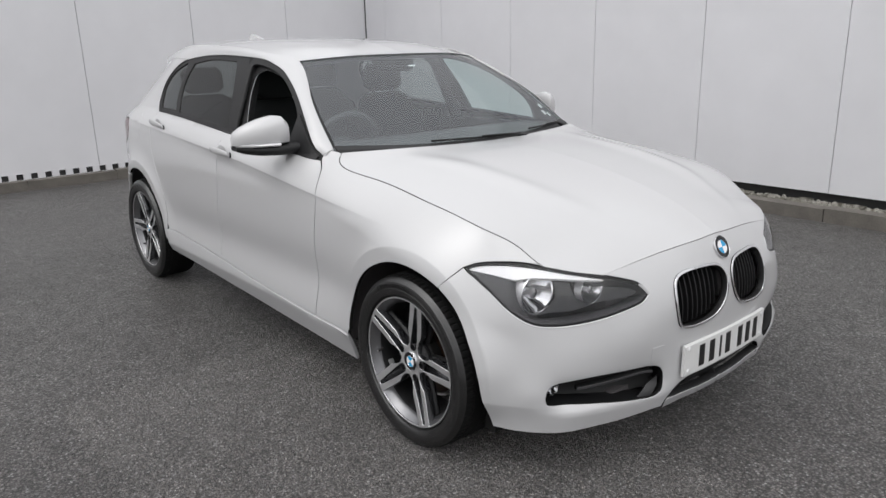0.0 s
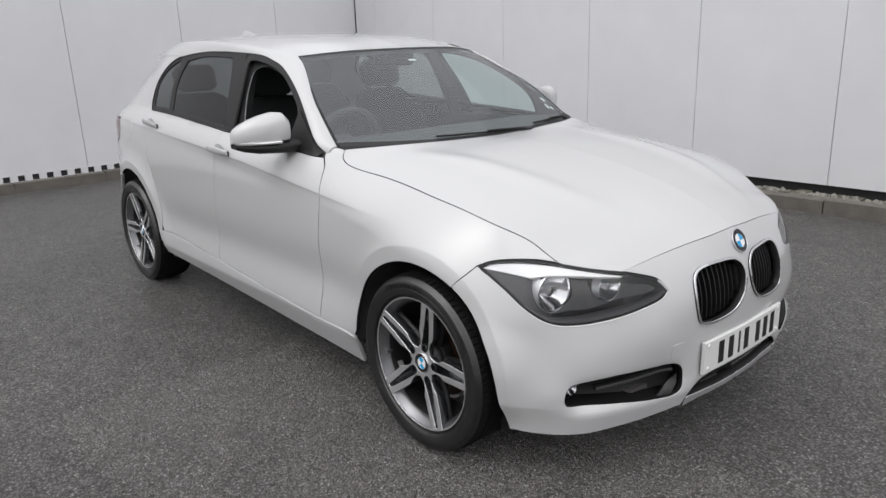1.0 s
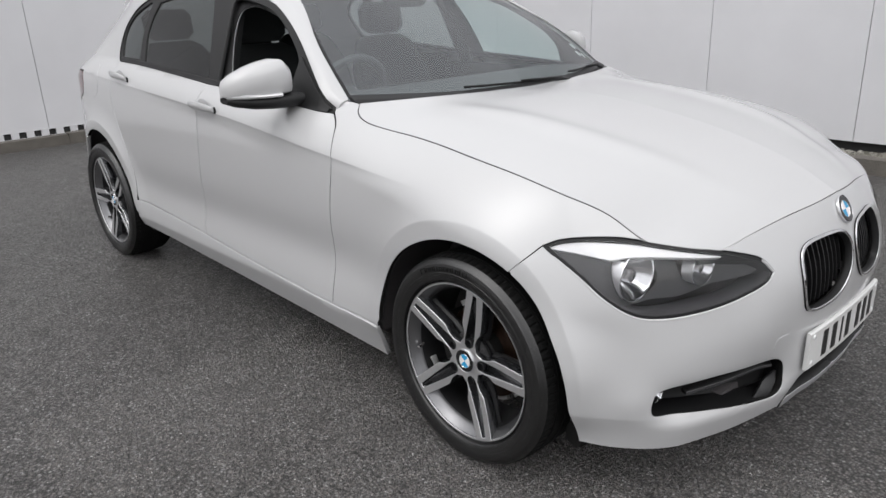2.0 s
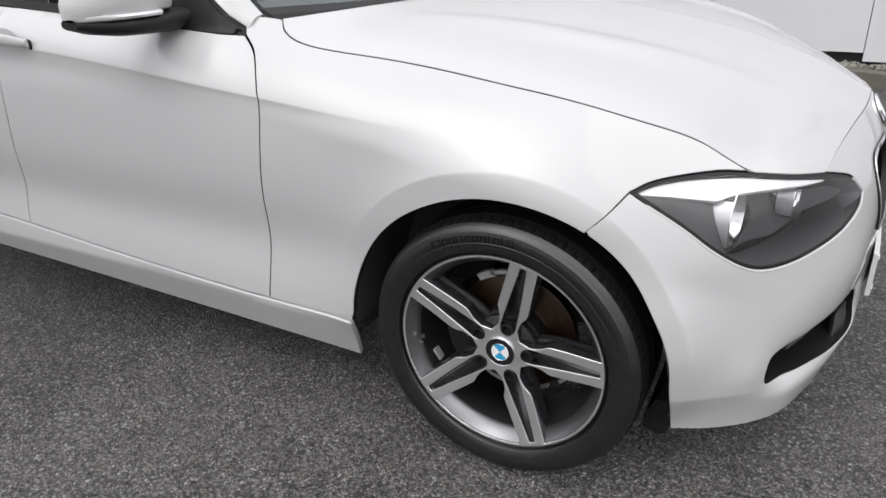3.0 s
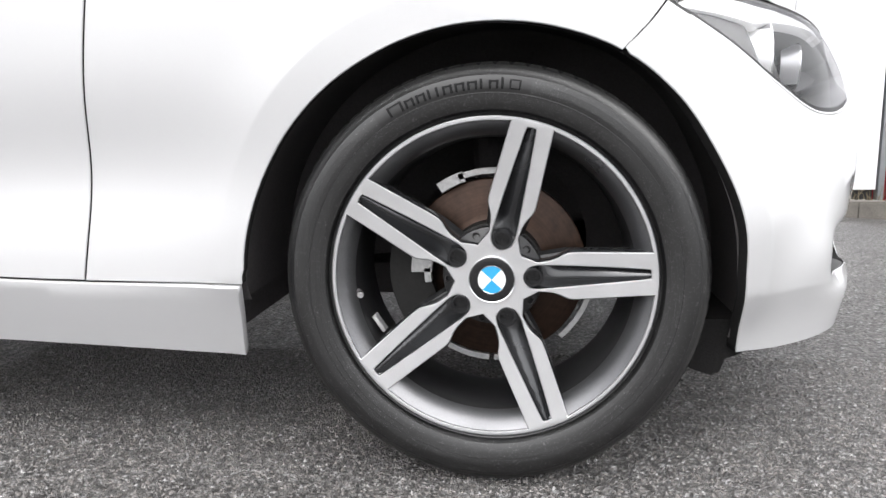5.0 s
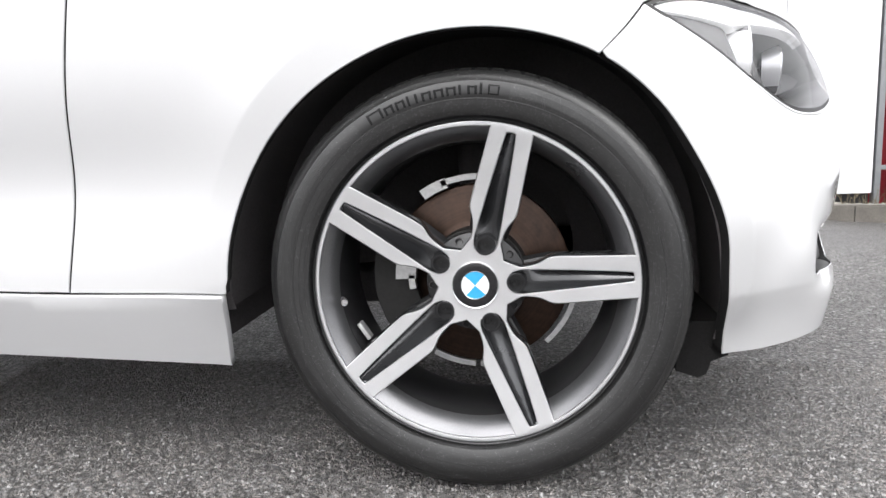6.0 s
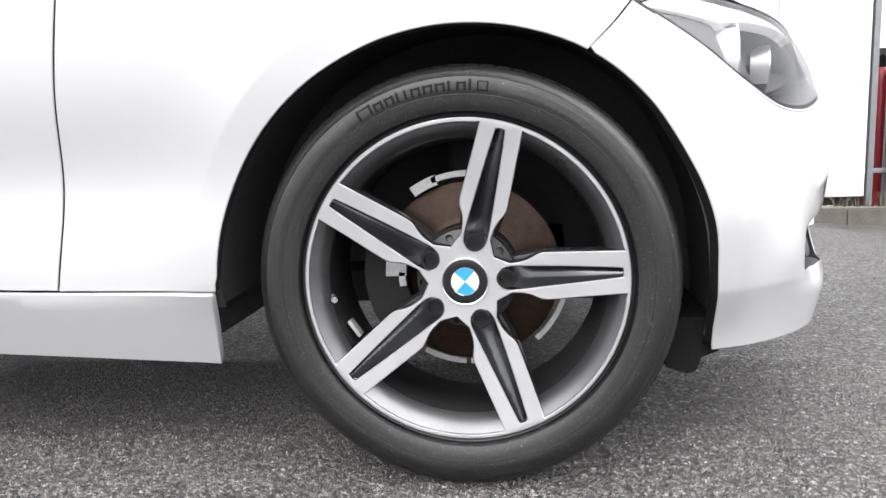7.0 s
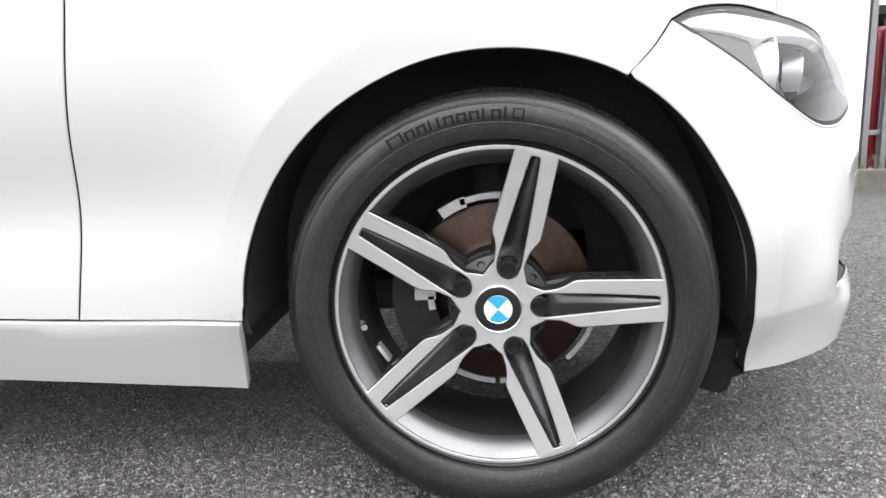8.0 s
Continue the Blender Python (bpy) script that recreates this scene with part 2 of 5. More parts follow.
def skin(u, z):
    """The point of the body's skin at u along its outline (u = x on the flanks, right-hand side first, past the nose the left-hand side) and height z."""
    u, z = np.asarray(u, float), np.asarray(z, float)
    left = u > U_NOSE
    v = np.where(left, 2 * U_NOSE - u, u)
    x, y = np.interp(v, _arc, PLAN[:, 0]), np.interp(v, _arc, PLAN[:, 1])
    tx, ty = np.interp(v, _arc, _tan[:, 0]), np.interp(v, _arc, _tan[:, 1])
    e = inward(v, z)
    px, py = x + ty * e, np.maximum(y - tx * e, 0)
    return np.stack([px, np.where(left, py, -py), z + 0 * px], -1)


# ---- mesh helpers ----
def link_mesh(name, verts, faces, mats, slots=None, normals=None, parent=None, label="", smooth_shade=True):
    me = bpy.data.meshes.new(name)
    me.from_pydata([tuple(v) for v in verts], [], [tuple(f) for f in faces])
    for m in (mats if isinstance(mats, (list, tuple)) else [mats]):
        me.materials.append(m)
    if slots is not None:
        me.polygons.foreach_set("material_index", np.asarray(slots, np.int32))
    me.polygons.foreach_set("use_smooth", np.full(len(me.polygons), smooth_shade))
    if normals is not None:
        me.normals_split_custom_set_from_vertices([tuple(v) for v in normals])
    me.update()
    ob = new(name, me)
    if parent is not None:
        ob.parent = parent
    return tagged(ob, label)


def part(name, bm, material, parent, label="", bevel=0.0, flat=False):
    """One bmesh as one mesh object under a thing or a part."""
    if bevel:
        bmesh.ops.bevel(bm, geom=[e for e in bm.edges if len(e.link_faces) == 2 and e.calc_face_angle(0) > .6], offset=bevel, segments=2, profile=.5, affect="EDGES", clamp_overlap=True)
    bmesh.ops.recalc_face_normals(bm, faces=bm.faces)
    me = bpy.data.meshes.new(name)
    bm.to_mesh(me)
    bm.free()
    for m in (material if isinstance(material, (list, tuple)) else [material]):
        me.materials.append(m)
    if not flat:
        me.polygons.foreach_set("use_smooth", np.ones(len(me.polygons), bool))
        me.set_sharp_from_angle(angle=radians(35))
    ob = new(name, me)
    if parent is not None:
        ob.parent = parent
    return tagged(ob, label)


def box(bm, c, s, rot=None):
    m = Matrix.Translation(c) @ (rot or Matrix()) @ Matrix.Diagonal((*s, 1))
    return bmesh.ops.create_cube(bm, size=1, matrix=m)["verts"]


def tube(bm, pts, r, n=8, cap=True):
    """A round bar along points; r may be one radius or one a point."""
    pts = [Vector(p) for p in pts]
    rs = r if isinstance(r, (list, tuple)) else [r] * len(pts)
    rings, up = [], None
    for i, p in enumerate(pts):
        d = (pts[min(i + 1, len(pts) - 1)] - pts[max(i - 1, 0)]).normalized()
        if up is None:
            up = d.orthogonal().normalized()
        up = (up - d * up.dot(d)).normalized()
        side = d.cross(up)
        rings.append([bm.verts.new(p + rs[i] * (up * math.cos(2 * math.pi * k / n) + side * math.sin(2 * math.pi * k / n))) for k in range(n)])
    for a, b in zip(rings, rings[1:]):
        for k in range(n):
            bm.faces.new((a[k], a[(k + 1) % n], b[(k + 1) % n], b[k]))
    if cap:
        bm.faces.new(rings[0][::-1])
        bm.faces.new(rings[-1])


def revolve(bm, profile, n, closed=True, slot=0, centre=(0, 0, 0)):
    """Turns a profile of (radius, depth) about the y axis."""
    cx, cy, cz = centre
    rings = [[bm.verts.new((cx + r * math.cos(2 * math.pi * k / n), cy + y, cz + r * math.sin(2 * math.pi * k / n))) for k in range(n)] for r, y in profile]
    for a, b in zip(rings, rings[1:]):
        for k in range(n):
            bm.faces.new((a[k], a[(k + 1) % n], b[(k + 1) % n], b[k])).material_index = slot
    return rings


def inside(p, poly):
    x, y = p[:, 0], p[:, 1]
    a, b = poly, np.roll(poly, -1, 0)
    hit = np.zeros(len(p), bool)
    for (x0, y0), (x1, y1) in zip(a, b):
        if y0 != y1:
            hit ^= ((y0 > y) != (y1 > y)) & (x < (x1 - x0) * (y - y0) / (y1 - y0) + x0)
    return hit


def resample(poly, step):
    out = []
    for a, b in zip(poly, np.roll(poly, -1, 0)):
        d = np.linalg.norm(b - a)
        if d < 1e-6:
            continue
        k = max(1, int(math.ceil(d / step)))
        out += [a + (b - a) * i / k for i in range(k)]
    return np.array(out)


def panel(outline, f, holes=(), step=.02, rim=.014, flip=False, mirror=False, both=False, rows=None):
    """A sheet that fills an outline of the plane, laid on the surface f(a, b), its edges turned in by rim metres.
    Returns vertices, faces, slots (1: the turned edge) and normals. mirror: on the car's other side; both: on the two sides, joined."""
    loops = [resample(np.asarray(o, float), step) for o in (outline, *holes)]
    pts, edges = [], []
    for lp in loops:
        k = len(pts)
        pts += list(lp)
        edges += [(k + i, k + (i + 1) % len(lp)) for i in range(len(lp))]
    nb = len(pts)
    lo, hi = loops[0].min(0), loops[0].max(0)
    ga, gb = np.meshgrid(np.arange(lo[0] + step * .5, hi[0], step), np.arange(lo[1] + step * .5, hi[1], step * .87))
    ga[1::2] += step * .5
    grid = np.stack([ga.ravel(), gb.ravel()], 1)
    keep = inside(grid, loops[0])
    for h in loops[1:]:
        keep &= ~inside(grid, h)
    grid = grid[keep]
    if rows is not None and len(grid):          # rows of points along a crease, in place of the even grid there
        k = rows[inside(rows, loops[0])]
        gap = np.array([np.min((k[:, 0] - g[0]) ** 2 + (k[:, 1] - g[1]) ** 2) if len(k) else 1 for g in grid])
        grid = np.vstack([grid[gap > .0085 ** 2], k])
    bd = np.array(pts)
    near = np.array([np.min(np.sum((bd - g) ** 2, 1)) for g in grid]) if len(grid) else np.zeros(0)
    grid = grid[near > (.45 * min(step, .012)) ** 2 if rows is not None else near > (.55 * step) ** 2] if len(grid) else grid
    every = [Vector(p) for p in bd] + [Vector(g) for g in grid]
    vs, _, fs, *_ = geometry.delaunay_2d_cdt(every, edges, [], 0, 1e-7)
    v2 = np.array([tuple(v) for v in vs])
    fs = np.array([tuple(q) for q in fs])
    cen = v2[fs].mean(1)
    keep = inside(cen, loops[0])
    for h in loops[1:]:
        keep &= ~inside(cen, h)
    t3 = v2[fs]
    keep &= np.abs((t3[:, 1, 0] - t3[:, 0, 0]) * (t3[:, 2, 1] - t3[:, 0, 1]) - (t3[:, 1, 1] - t3[:, 0, 1]) * (t3[:, 2, 0] - t3[:, 0, 0])) > 2e-9     # no slivers along straight edges
    fs = fs[keep]
    used = np.unique(fs)
    back = np.full(len(v2), -1)
    back[used] = np.arange(len(used))
    v2, fs = v2[used], back[fs]
    P = f(v2[:, 0], v2[:, 1])
    h = 1e-3
    N = np.cross(f(v2[:, 0] + h, v2[:, 1]) - f(v2[:, 0] - h, v2[:, 1]), f(v2[:, 0], v2[:, 1] + h) - f(v2[:, 0], v2[:, 1] - h))
    if both:                                        # level across the car's middle line at nose and tail
        for end, way in ((U_NOSE, 1.0), (U_REAR, -1.0)):
            k = np.abs(v2[:, 0] - end) < .014
            if k.any():
                N[k] = np.cross(np.array((0, way, 0)), f(v2[k, 0], v2[k, 1] + h) - f(v2[k, 0], v2[k, 1] - h))
    N /= np.maximum(np.linalg.norm(N, axis=1), 1e-12)[:, None]
    if flip:
        N = -N
    a = v2[fs]
    ccw = (a[:, 1, 0] - a[:, 0, 0]) * (a[:, 2, 1] - a[:, 0, 1]) - (a[:, 1, 1] - a[:, 0, 1]) * (a[:, 2, 0] - a[:, 0, 0]) > 0
    fs = np.where((ccw ^ flip)[:, None], fs, fs[:, ::-1])
    count = {}
    for q in fs:
        for i in range(3):
            count[(q[i], q[(i + 1) % 3])] = 1
    border = [e for e in count if (e[1], e[0]) not in count]
    verts, faces, slots, norms = list(P), [list(q) for q in fs], [0] * len(fs), list(N)
    if rim:
        made = {}
        out = np.zeros_like(P)                      # outward direction in the sheet, for a small chamfer
        for i, j in border:
            t = np.cross(P[j] - P[i], N[i])
            t /= max(np.linalg.norm(t), 1e-9)
            out[i] += t
            out[j] += t
        out /= np.maximum(np.linalg.norm(out, axis=1), 1e-9)[:, None]
        c = min(.0014, rim * .3)
        for e in border:
            if both and abs(P[e[0]][1]) < 4e-3 and abs(P[e[1]][1]) < 4e-3:
                continue
            row = []
            for k in e:
                if k not in made:
                    made[k] = len(verts)
                    verts += [P[k], P[k] - N[k] * c + out[k] * c, P[k] - N[k] * rim + out[k] * c]
                    norms += [np.zeros(3)] * 3
                row.append(made[k])
            i, j = row
            for s in (0, 1):
                faces.append([j + s, i + s, i + s + 1, j + s + 1])
                slots.append(s)
    verts, norms = np.array(verts), np.array(norms)
    if mirror or both:
        mv, mn = verts * (1, -1, 1), norms * (1, -1, 1)
        mf = [q[::-1] for q in faces]
        if mirror:
            return mv, mf, slots, mn
        k = len(verts)
        verts, norms = np.vstack([verts, mv]), np.vstack([norms, mn])
        faces = faces + [[i + k for i in q] for q in mf]
        slots = slots + slots
    return verts, faces, slots, norms


def sheet(name, mats, parent, label, *args, **kw):
    v, q, s, n = panel(*args, **kw)
    mats = mats if isinstance(mats, (list, tuple)) else [mats, mats]
    return link_mesh(name, v, q, mats, s, n, parent, label)


def coons(rear, front, mid, side):
    """A patch between four curves: rear(w), front(w) across, mid(v), side(v) along."""
    def f(v, w):
        v, w = np.asarray(v, float)[..., None], np.asarray(w, float)[..., None]
        c00, c01, c10, c11 = rear(0.0), rear(1.0), front(0.0), front(1.0)
        m, s, r, t = mid(v[..., 0]), side(v[..., 0]), rear(w[..., 0]), front(w[..., 0])
        b = np.concatenate([w * w, w, w * w], -1)       # level at the middle line, so that the two halves meet smoothly
        return (1 - b) * m + b * s + (1 - v) * r + v * t - ((1 - v) * ((1 - b) * c00 + b * c01) + v * ((1 - b) * c10 + b * c11))
    return f


def curve3(points, n=16):
    """A smooth space curve through control points, run by 0..1."""
    c = rounded(points, n)
    a = np.concatenate([[0], np.cumsum(np.linalg.norm(np.diff(c, axis=0), axis=1))])
    a /= a[-1]

    def f(t):
        t = np.clip(np.asarray(t, float), 0, 1)
        return np.stack([np.interp(t, a, c[:, k]) for k in range(c.shape[1])], -1)
    return f


# ---- the place: yard, kerbs, panel walls ----
WALL_Y, WALL_X = 3.72, -6.86          # faces of the two walls
KERB_Y, KERB_X = 3.42, -6.68          # kerb faces


def fall(x, y):
    """The yard drops a little towards the gap in the wall."""
    return -.20 * smooth(.6, 2.6, x) * smooth(1.2, 3.2, y)


def asphalt():
    m = bpy.data.materials.new("asphalt")
    m.use_nodes = True
    n, l = m.node_tree.nodes, m.node_tree.links
    b = n["Principled BSDF"]
    at = n.new("ShaderNodeTexCoord").outputs["Object"]
    stones, stones2, grime, mid = n.new("ShaderNodeTexVoronoi"), n.new("ShaderNodeTexVoronoi"), n.new("ShaderNodeTexNoise"), n.new("ShaderNodeTexNoise")
    stones.inputs["Scale"].default_value, stones2.inputs["Scale"].default_value = 118, 300
    grime.inputs["Scale"].default_value, grime.inputs["Detail"].default_value = .8, 6
    mid.inputs["Scale"].default_value, mid.inputs["Detail"].default_value = 9, 5
    for t in (stones, stones2, grime, mid):
        l.new(at, t.inputs["Vector"])
    tone = n.new("ShaderNodeSeparateColor")
    l.new(stones.outputs["Color"], tone.inputs[0])
    ramp = n.new("ShaderNodeValToRGB")
    e = ramp.color_ramp.elements
    e[0].position, e[0].color = 0.0, (.070, .067, .065, 1)
    e[1].position, e[1].color = 1.0, (.35, .342, .337, 1)
    for p, c in ((.55, (.156, .150, .146, 1)), (.85, (.188, .174, .164, 1)), (.96, (.26, .255, .256, 1))):
        k = ramp.color_ramp.elements.new(p)
        k.color = c
    l.new(tone.outputs[0], ramp.inputs[0])
    add = n.new("ShaderNodeMath")
    add.operation = "ADD"
    l.new(grime.outputs[0], add.inputs[0])
    l.new(mid.outputs[0], add.inputs[1])
    rng = n.new("ShaderNodeMapRange")
    rng.inputs[1].default_value, rng.inputs[2].default_value = .6, 1.4
    rng.inputs[3].default_value, rng.inputs[4].default_value = .70, 1.42
    l.new(add.outputs[0], rng.inputs[0])
    mul = n.new("ShaderNodeMix")
    mul.data_type, mul.blend_type = "RGBA", "MULTIPLY"
    mul.inputs["Factor"].default_value = 1
    l.new(ramp.outputs[0], mul.inputs["A"])
    l.new(rng.outputs[0], mul.inputs["B"])
    seat, tar = n.new("ShaderNodeMapRange"), n.new("ShaderNodeMix")          # dark bitumen between the stones
    seat.inputs[1].default_value, seat.inputs[2].default_value, seat.inputs[3].default_value, seat.inputs[4].default_value = .25, .66, 1.75, .55
    l.new(stones.outputs["Distance"], seat.inputs[0])
    tar.data_type, tar.blend_type = "RGBA", "MULTIPLY"
    tar.inputs["Factor"].default_value = 1
    l.new(mul.outputs["Result"], tar.inputs["A"])
    l.new(seat.outputs[0], tar.inputs["B"])
    l.new(tar.outputs["Result"], b.inputs["Base Color"])
    b.inputs["Roughness"].default_value = .37
    inv = n.new("ShaderNodeMath")
    inv.operation, inv.inputs[1].default_value = "MULTIPLY_ADD", -1.0
    l.new(stones.outputs["Distance"], inv.inputs[0])
    l.new(stones2.outputs["Distance"], inv.inputs[2])
    bp = n.new("ShaderNodeBump")
    bp.inputs["Strength"].default_value, bp.inputs["Distance"].default_value = 1.0, .011
    l.new(inv.outputs[0], bp.inputs["Height"])
    l.new(bp.outputs[0], b.inputs["Normal"])
    return m


ASPHALT = asphalt()
PANEL = surface("white_wall_panel", (.70, .70, .722), .42, vary=.04, scale=.7, fine=3, coat=.1)
CONCRETE = surface("kerb_concrete", (.130, .119, .105), .85, vary=.35, scale=7, fine=120, bump=.5, dist=.004)
GRAVEL = surface("gravel_and_moss", (.17, .16, .13), .95, vary=.6, scale=26, fine=140, bump=1.0, dist=.02)
STONE = surface("loose_stone", (.27, .26, .23), .9, vary=.5, scale=40, bump=.3)
STEEL = surface("galvanised_steel", (.28, .29, .30), .5, metal=.5, vary=.15, scale=20)
DARKGAP = surface("dark_plinth", (.03, .03, .03), .9, vary=.3)
REDPAINT = surface("red_paint", (.42, .02, .035), .4, coat=.3, vary=.15)
WEED = surface("dry_weed", (.17, .14, .09), .9, vary=.3)

gx = np.concatenate([[-60, -30, -15, -9], np.arange(-8, 8.01, .25), [10, 15, 30, 60]])
gy = np.concatenate([[-60, -30, -15, -9], np.arange(-8, 6.01, .25), [9, 15, 30, 60]])
verts = [(x, y, float(fall(x, y))) for y in gy for x in gx]
nx = len(gx)
faces = [(j * nx + i, j * nx + i + 1, (j + 1) * nx + i + 1, (j + 1) * nx + i) for j in range(len(gy) - 1) for i in range(nx - 1)]
tagged(link_mesh("ground", verts, faces, ASPHALT), "dark grey worn asphalt yard with coarse pale stones", "ground", kind="structure")


def prism(bm, x0, x1, y0, y1, z0, z1, dz=lambda x, y: 0.0):
    """A block whose ends follow the fall of the yard."""
    v = [bm.verts.new((x, y, z + dz(x, y))) for x in (x0, x1) for y in (y0, y1) for z in (z0, z1)]
    for q in ((0, 1, 3, 2), (4, 6, 7, 5), (0, 4, 5, 1), (2, 3, 7, 6), (0, 2, 6, 4), (1, 5, 7, 3)):
        bm.faces.new([v[k] for k in q])


def wall_run(name, along_x, edges, first_bottom, label):
    """A wall of tall panels, each a piece of its own, on a dark plinth."""
    bm = bmesh.new()
    start, end = edges[0], edges[-1]
    if along_x:
        prism(bm, start, end, WALL_Y + .05, WALL_Y + .20, -.4, 4.4)
    else:
        prism(bm, WALL_X - .20, WALL_X - .05, start, end, -.3, 4.4)
    wall = tagged(part(name, bm, DARKGAP, None), label, "wall", kind="structure")
    for p, q in zip(edges, edges[1:]):
        a, b = p + .0027, q - .0027
        bm = bmesh.new()
        if along_x:
            f = float(fall((a + b) / 2, WALL_Y))
            prism(bm, a, b, WALL_Y, WALL_Y + .055, first_bottom + f, 4.4)
        else:
            prism(bm, WALL_X - .055, WALL_X, a, b, first_bottom, 4.4)
        part("panel", bm, PANEL, wall, bevel=.004)
    return wall


right_wall = wall_run("wall_north", True, [-6.84, -6.40, -5.22, -4.03, -2.85, -1.66, -.475, .72, 1.92, 2.56], .165, "tall off-white flush panel wall with thin vertical seams")
left_wall = wall_run("wall_west", False, [-6.27 + 1.25 * i for i in range(9)], .165, "tall off-white flush panel wall above a slotted vent strip")

bm = bmesh.new()
prism(bm, WALL_X + .001, WALL_X + .012, WALL_Y - .016, WALL_Y - .002, .165, 4.4)
part("corner_seal", bm, DARKGAP, left_wall, "dark seal in the corner")

# slotted strip under the western wall
bm = bmesh.new()
prism(bm, WALL_X - .04, WALL_X - .02, -6.27, 3.72, .05, .17)
strip = tagged(part("vent_strip", bm, DARKGAP, None), "white vent strip with dark square slots under the wall", "vent strip", kind="structure")
bm = bmesh.new()
prism(bm, WALL_X - .02, WALL_X + .004, -6.27, 3.72, .156, .165)
part("rail", bm, PANEL, strip)
bm = bmesh.new()
prism(bm, WALL_X - .02, WALL_X + .004, -6.27, 3.72, .060, .094)
part("rail", bm, PANEL, strip)
tooth = bmesh.new()
prism(tooth, WALL_X - .02, WALL_X + .003, -.036, .036, .094, .156)
first = part("slat", tooth, PANEL, strip)
for i in range(70):
    o = first if i == 0 else first.copy()
    if i:
        scene.collection.objects.link(o)
    o.location = (0, -6.2 + i * .1395, 0)


def kerb(name, along_x, start, end, label):
    """Kerb stones 0.9 m long with open joints."""
    bm = bmesh.new()
    if along_x:
        prism(bm, start, end, KERB_Y + .01, KERB_Y + .11, -.5, .08, fall)
    else:
        prism(bm, KERB_X - .11, KERB_X - .01, start, end, -.3, .08)
    base = tagged(part(name, bm, CONCRETE, None), label, "kerb", kind="structure")
    k, n = 0, int((end - start) / .9)
    rnd = random.Random(4)
    for i in range(n):
        a, b = start + i * .9 + .005, start + (i + 1) * .9 - .005
        d, t = rnd.uniform(-.004, .004), rnd.uniform(-.005, .005)
        bm = bmesh.new()
        if along_x:
            prism(bm, a, b, KERB_Y + d, KERB_Y + .125 + d, -.45, .105 + t, fall)
        else:
            prism(bm, KERB_X - .125 + d, KERB_X + d, a, b, -.25, .105 + t)
        part("kerb_stone", bm, CONCRETE, base, bevel=.012)
    return base


kerb("kerb_north", True, -6.805 + .13, 5.1, "weathered concrete kerb stones along the panel wall")
kerb("kerb_west", False, -6.2, 3.55, "weathered concrete kerb stones along the panel wall")

# gravel and moss between kerb and wall
bm = bmesh.new()
for i in range(120):
    x = -6.9 + i * .1
    if x < 5.0:
        prism(bm, x, x + .1, KERB_Y + .1, WALL_Y + .06, -.3, .085 + .02 * math.sin(i * 1.7) * math.sin(i * .37), fall)
tagged(part("gravel_bed_north", bm, GRAVEL, None), "strip of gravel, grit and moss behind the kerb", "gravel bed", kind="structure")
bm = bmesh.new()
prism(bm, WALL_X - .06, KERB_X - .1, -6.2, KERB_Y + .1, -.2, .075)
tagged(part("gravel_bed_west", bm, GRAVEL, None), "strip of grit behind the kerb", "gravel bed", kind="structure")

rnd = random.Random(8)
bm = bmesh.new()
for i in range(900):
    x, y, s = rnd.uniform(-2.2, 3.6), rnd.uniform(KERB_Y + .13, WALL_Y - .02), rnd.uniform(.006, .02)
    m = Matrix.Translation((x, y, .095 + s * .3 + float(fall(x, y)))) @ Euler((rnd.uniform(0, 3), rnd.uniform(0, 3), 0)).to_matrix().to_4x4() @ Matrix.Diagonal((s, s * rnd.uniform(.6, 1), s * rnd.uniform(.4, .8), 1))
    bmesh.ops.create_icosphere(bm, subdivisions=1, radius=1, matrix=m)
tagged(part("loose_stones", bm, STONE, None, flat=True), "small loose grey and brown stones lying on the gravel bed", "stones", kind="stuff")


# ---- the car ----
car = tagged(new("car"), "white five-door hatchback with grey five-spoke alloy wheels, parked on asphalt", "car")


def inset(poly, d):
    """The outline moved inwards by d, for the gap between panels."""
    p = resample(np.asarray(poly, float), .03)
    area = np.sum(p[:, 0] * np.roll(p[:, 1], -1) - np.roll(p[:, 0], -1) * p[:, 1])
    t = np.roll(p, -1, 0) - p
    t /= np.linalg.norm(t, axis=1)[:, None]
    n = np.stack([-t[:, 1], t[:, 0]], 1) * (1 if area > 0 else -1)
    m = n + np.roll(n, 1, 0)
    m /= np.maximum(np.linalg.norm(m, axis=1), .5)[:, None]
    return p + m * d


def centred(p):
    """Brings an outline back to the car's middle line at nose and tail."""
    p = p.copy()
    p[np.abs(p[:, 0] - U_NOSE) < .006, 0] = U_NOSE
    p[np.abs(p[:, 0] - U_REAR) < .006, 0] = U_REAR
    return p


ARCH_FRONT = spline([-20, -9, -3, 4, 26, 46, 60, 75, 90, 113, 131, 149, 163, 176, 190], [.366, .360, .352, .348, .348, .358, .361, .359, .358, .358, .3615, .3665, .371, .374, .377])


def arch_r(cx, a):
    """Radius of a wheel opening at angle a, in radians."""
    return ARCH_FRONT(np.degrees(a)) if cx > -1 else .382 - .008 * np.cos(a) ** 2


def arch(cx, a0, a1, n=40):
    a = np.radians(np.linspace(a0, a1, n))
    r = arch_r(cx, a)
    return np.stack([cx + r * np.cos(a), .312 + r * np.sin(a)], 1)


